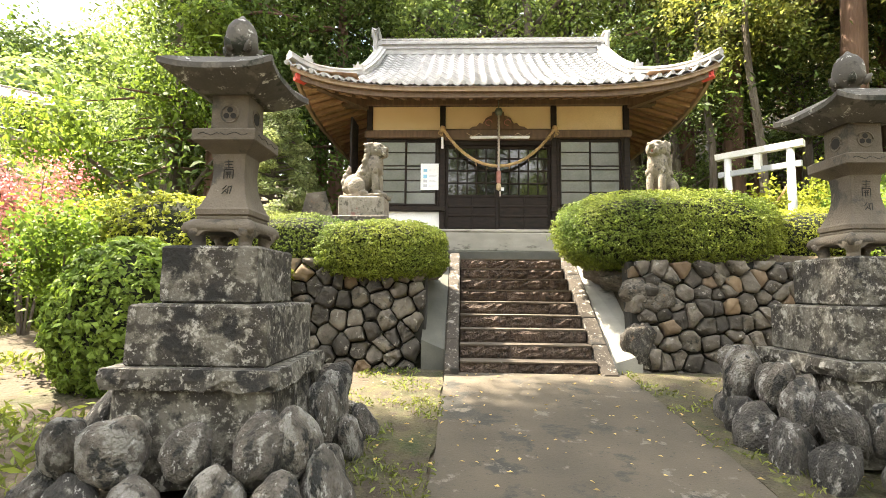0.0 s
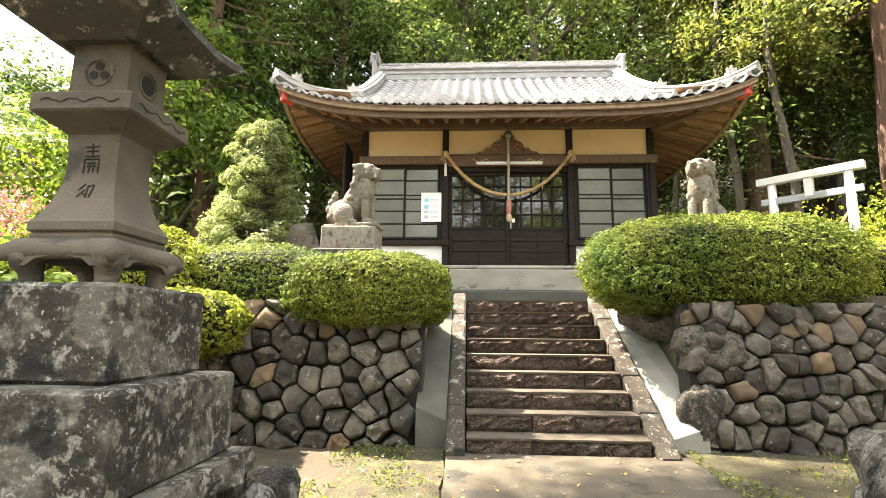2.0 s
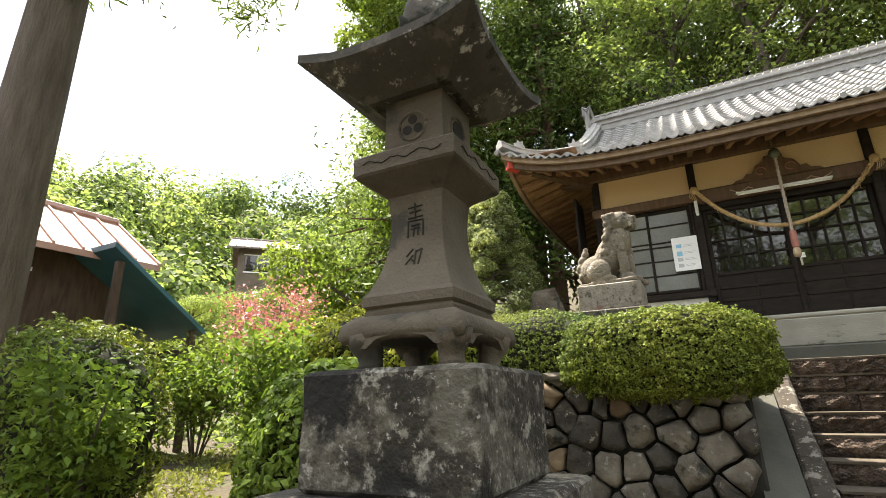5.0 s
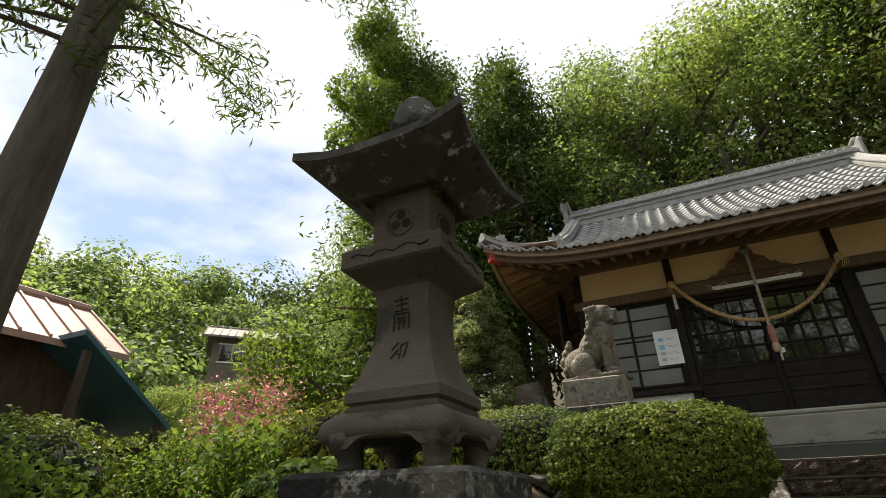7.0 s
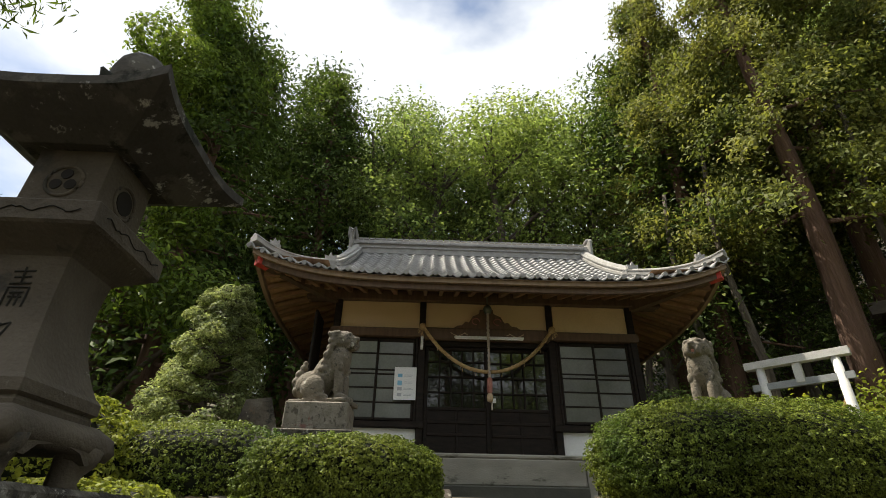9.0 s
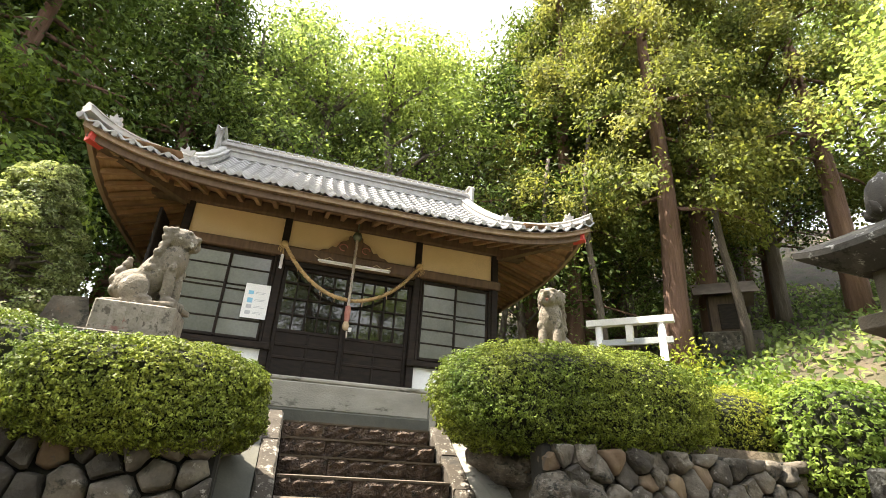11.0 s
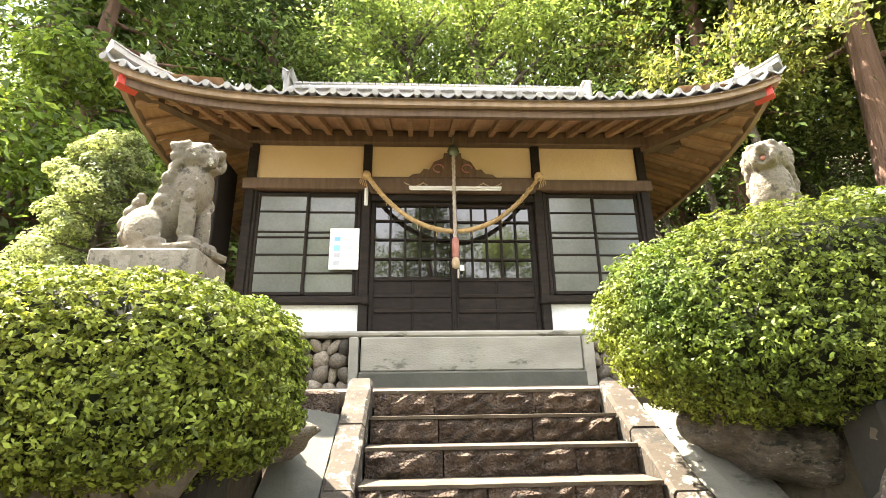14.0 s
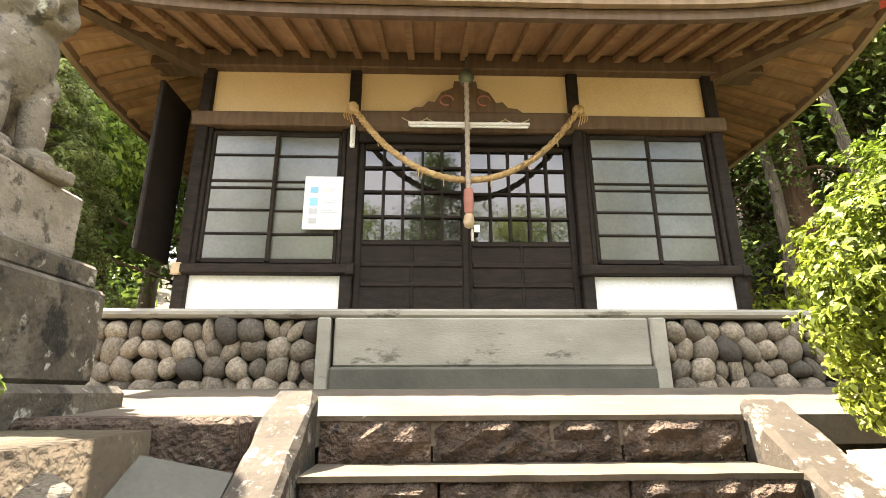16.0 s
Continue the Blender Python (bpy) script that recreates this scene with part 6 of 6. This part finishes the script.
for k in range(420):
    x, y = hrng.uniform(-0.9, 2.9), hrng.uniform(0.6, 5.5)
    gc.append((x, y, float(ground_h(x, y)) + 0.042 + hrng.uniform(0, 0.006)))
    gn.append((0, 0, 3.0))
tagged(new("fallen_leaves", leaf_mesh("fallen_leaves", np.array(gc), np.array(gn), 0.035, M["dry_leaf"], 65, 1.6, 0.5)), "dry fallen leaves scattered on the path", "leaves", kind="stuff")

# ---------- torii, small shrine, houses ----------


def torii(ax, ay, bx, by):
    t = thing("torii_gate", "small pale painted torii gate with a straw rope", "torii")
    a, b = Vector((ax, ay, float(ground_h(ax, ay)) - 0.1)), Vector((bx, by, float(ground_h(bx, by)) - 0.1))
    top = 3.92
    d = Vector((bx - ax, by - ay, 0)).normalized()
    sd = Vector((d.y, -d.x, 0))
    for p in (a, b):
        part("post", Geo().tube([tuple(p), (p.x, p.y, top)], [0.070, 0.062], 12), M["torii"], t, smooth=True)
    def bar(name, z, half_w, h, over, mat, label=""):
        p, q = Vector((ax, ay, z)) - d * over, Vector((bx, by, z)) + d * over
        part(name, Geo().rings([[tuple(c - sd * half_w), tuple(c + sd * half_w), tuple(c + sd * half_w * 1.1 + UP * h), tuple(c - sd * half_w * 1.1 + UP * h)] for c in (p, q)]), M[mat], t, label)
    bar("top_beam", top, 0.075, 0.11, 0.20, "torii")
    bar("tie_beam", top - 0.34, 0.04, 0.10, 0.16, "torii_grey", "grey tie beam")
    m = (a + b) / 2
    part("plaque_strut", Geo().box(-0.06, 0.06, -0.05, 0.05, 0, 0.30, 0.01), M["torii"], t, at=pose(m.x, m.y, top - 0.30, 0, 0, math.degrees(math.atan2(d.y, d.x))))
    pts = [(a.x + (b.x - a.x) * k / 20, a.y + (b.y - a.y) * k / 20, top - 0.50 - 0.55 * (1 - (2 * k / 20 - 1) ** 2)) for k in range(21)]
    for gst in twisted(pts, 0.02, 18):
        part("rope_strand", gst, M["straw"], t, "thin straw rope")
    return t


torii(4.98, 9.46, 5.66, 8.72)

hut = thing("small_shrine", "tiny wooden shrine on a stone footing under the trees", "small shrine", at=pose(12.9, 14.0, float(ground_h(12.9, 14.0)) + 0.25, 0, 0, -42))
part("footing", Geo().box(-0.8, 0.8, -0.7, 0.7, -0.6, 0.35, 0.05), M["wallstone"], hut, "rough stone footing")
part("body", Geo().box(-0.5, 0.5, -0.45, 0.45, 0.35, 1.55, 0.02), M["plank"], hut)
part("door", Geo().box(-0.25, 0.25, -0.48, -0.451, 0.45, 1.25, 0.01), M["wood"], hut)
part("panel", Geo().box(0.28, 0.48, -0.47, -0.451, 0.8, 1.3, 0.005), M["white"], hut)
part("roof", Geo().add([(-0.9, -0.8, 1.5), (0.9, -0.8, 1.5), (0.9, 0, 2.1), (-0.9, 0, 2.1), (0.9, 0.8, 1.5), (-0.9, 0.8, 1.5), (-0.9, 0, 2.02), (0.9, 0, 2.02)], [(0, 1, 2, 3), (3, 2, 4, 5), (0, 6, 7, 1), (6, 5, 4, 7), (0, 3, 5, 6), (1, 7, 4, 2)]), M["grey_tile"], hut)


def house(name, x, y, z, w, d, h, roof_h, turn, roof_mat, wall_mat, label, group=""):
    """A plain house: walls, pitched roof with overhang, windows with frames."""
    hs = thing(name, label, "house", group, at=pose(x, y, z, 0, 0, turn))
    part("wall", Geo().box(-w / 2, w / 2, -d / 2, d / 2, -8.0, h, 0.0), M[wall_mat], hs)
    o = 0.6
    def slab(y0, y1, z0, z1):
        return Geo().rings([[(sx * (w / 2 + o), y0, z0), (sx * (w / 2 + o), y1, z1), (sx * (w / 2 + o), y1, z1 + 0.12), (sx * (w / 2 + o), y0, z0 + 0.12)] for sx in (-1, 1)])
    rf = part("roof", slab(-d / 2 - o, 0, h - 0.15, h + roof_h), M[roof_mat], hs)
    part("roof_slope", slab(d / 2 + o, 0, h - 0.15, h + roof_h), M[roof_mat], rf)
    part("ridge", Geo().tube([(-w / 2 - o, 0, h + roof_h + 0.10), (w / 2 + o, 0, h + roof_h + 0.10)], 0.13, 8), M[roof_mat], rf)
    n = int((w + 2 * o) / 0.45)
    for i in range(n + 1):
        xx = -w / 2 - o + 0.02 + i * (w + 2 * o - 0.04) / n
        part("roof_seam", Geo().rings([[(xx - 0.02, -d / 2 - o, h - 0.03), (xx + 0.02, -d / 2 - o, h - 0.03), (xx + 0.02, -d / 2 - o, h + 0.02), (xx - 0.02, -d / 2 - o, h + 0.02)], [(xx - 0.02, 0, h + roof_h + 0.12), (xx + 0.02, 0, h + roof_h + 0.12), (xx + 0.02, 0, h + roof_h + 0.17), (xx - 0.02, 0, h + roof_h + 0.17)]]), M[roof_mat], rf)
    for sx in (-1, 1):
        part("gable", Geo().rings([[(sx * (w / 2 - 0.05 * k), -d / 2, h), (sx * (w / 2 - 0.05 * k), d / 2, h), (sx * (w / 2 - 0.05 * k), 0, h + roof_h)] for k in (0, 1)]), M[wall_mat], hs)
    for wx in (-w * 0.22, w * 0.22):
        win = part("window", Geo().box(wx - 0.75, wx + 0.75, -d / 2 - 0.03, -d / 2 - 0.005, h - 1.5, h - 0.45), M["glass"], hs)
        part("window_frame", Geo().box(wx - 0.82, wx + 0.82, -d / 2 - 0.07, -d / 2 - 0.032, h - 1.58, h - 1.5).box(wx - 0.82, wx + 0.82, -d / 2 - 0.07, -d / 2 - 0.032, h - 0.45, h - 0.38).box(wx - 0.03, wx + 0.03, -d / 2 - 0.07, -d / 2 - 0.032, h - 1.5, h - 0.45), M["tube"], win)
    return hs


house("barn", -12.6, 3.5, 0.6, 7.6, 3.0, 3.75, 1.2, 86, "metal_roof", "plank", "wooden barn with a faded red sheet metal roof")
lean = thing("lean_to", "open lean-to shed with a sloping teal sheet roof beside the barn", "shed", at=pose(-10.6, 7.0, 0))
part("roof_sheet", Geo().rings([[(-1.6, y, z), (1.0, y, z), (1.0, y, z + 0.10), (-1.6, y, z + 0.10)] for y, z in ((-0.5, 4.30), (1.5, 2.95))]), M["teal"], lean, "teal sheet roof that slopes away from the barn")
for x, y, h in ((-1.4, 1.3, 3.05), (0.85, 1.3, 3.05), (-1.4, -0.3, 4.10), (0.85, -0.3, 4.10)):
    part("post", Geo().box(x - 0.06, x + 0.06, y - 0.06, y + 0.06, 0.3, h, 0.01), M["plank"], lean)
part("rail", Geo().box(-1.4, 0.85, 1.25, 1.35, 2.55, 2.68, 0.01), M["plank"], lean)
part("back_boards", Geo().box(-1.5, -1.42, -0.3, 1.3, 0.3, 3.1, 0.0), M["plank"], lean)
house("house", -26.0, 25.7, 8.2, 4.2, 4.0, 3.0, 1.1, 46, "grey_tile", "house_wall", "two-storey house with a brown tiled roof among the trees")
cable = solid("power_cable", Geo().tube([(-24 + 22 * t, 18 - 4.5 * t, 6.6 + 1.1 * t - 1.2 * 4 * t * (1 - t) * 0.35) for t in np.linspace(0, 1, 16)], 0.012, 5), M["black"], "thin black overhead cable", "cable")
grave = solid("standing_stone", Geo().rings([[(-0.32, -0.08, 0), (0.32, -0.10, 0), (0.34, 0.10, 0), (-0.32, 0.10, 0)], [(-0.30, -0.07, 0.8), (0.33, -0.09, 0.8), (0.32, 0.09, 0.8), (-0.30, 0.09, 0.8)], [(-0.2, -0.05, 1.25), (0.16, -0.06, 1.30), (0.16, 0.06, 1.30), (-0.2, 0.06, 1.25)]]), M["wallstone"], "dark upright memorial stone beside the hall", "stone")
grave.matrix_basis = pose(-2.85, 9.6, 1.95, 0, 0, 12) @ Matrix.Diagonal((1.0, 1.0, 1.05, 1))
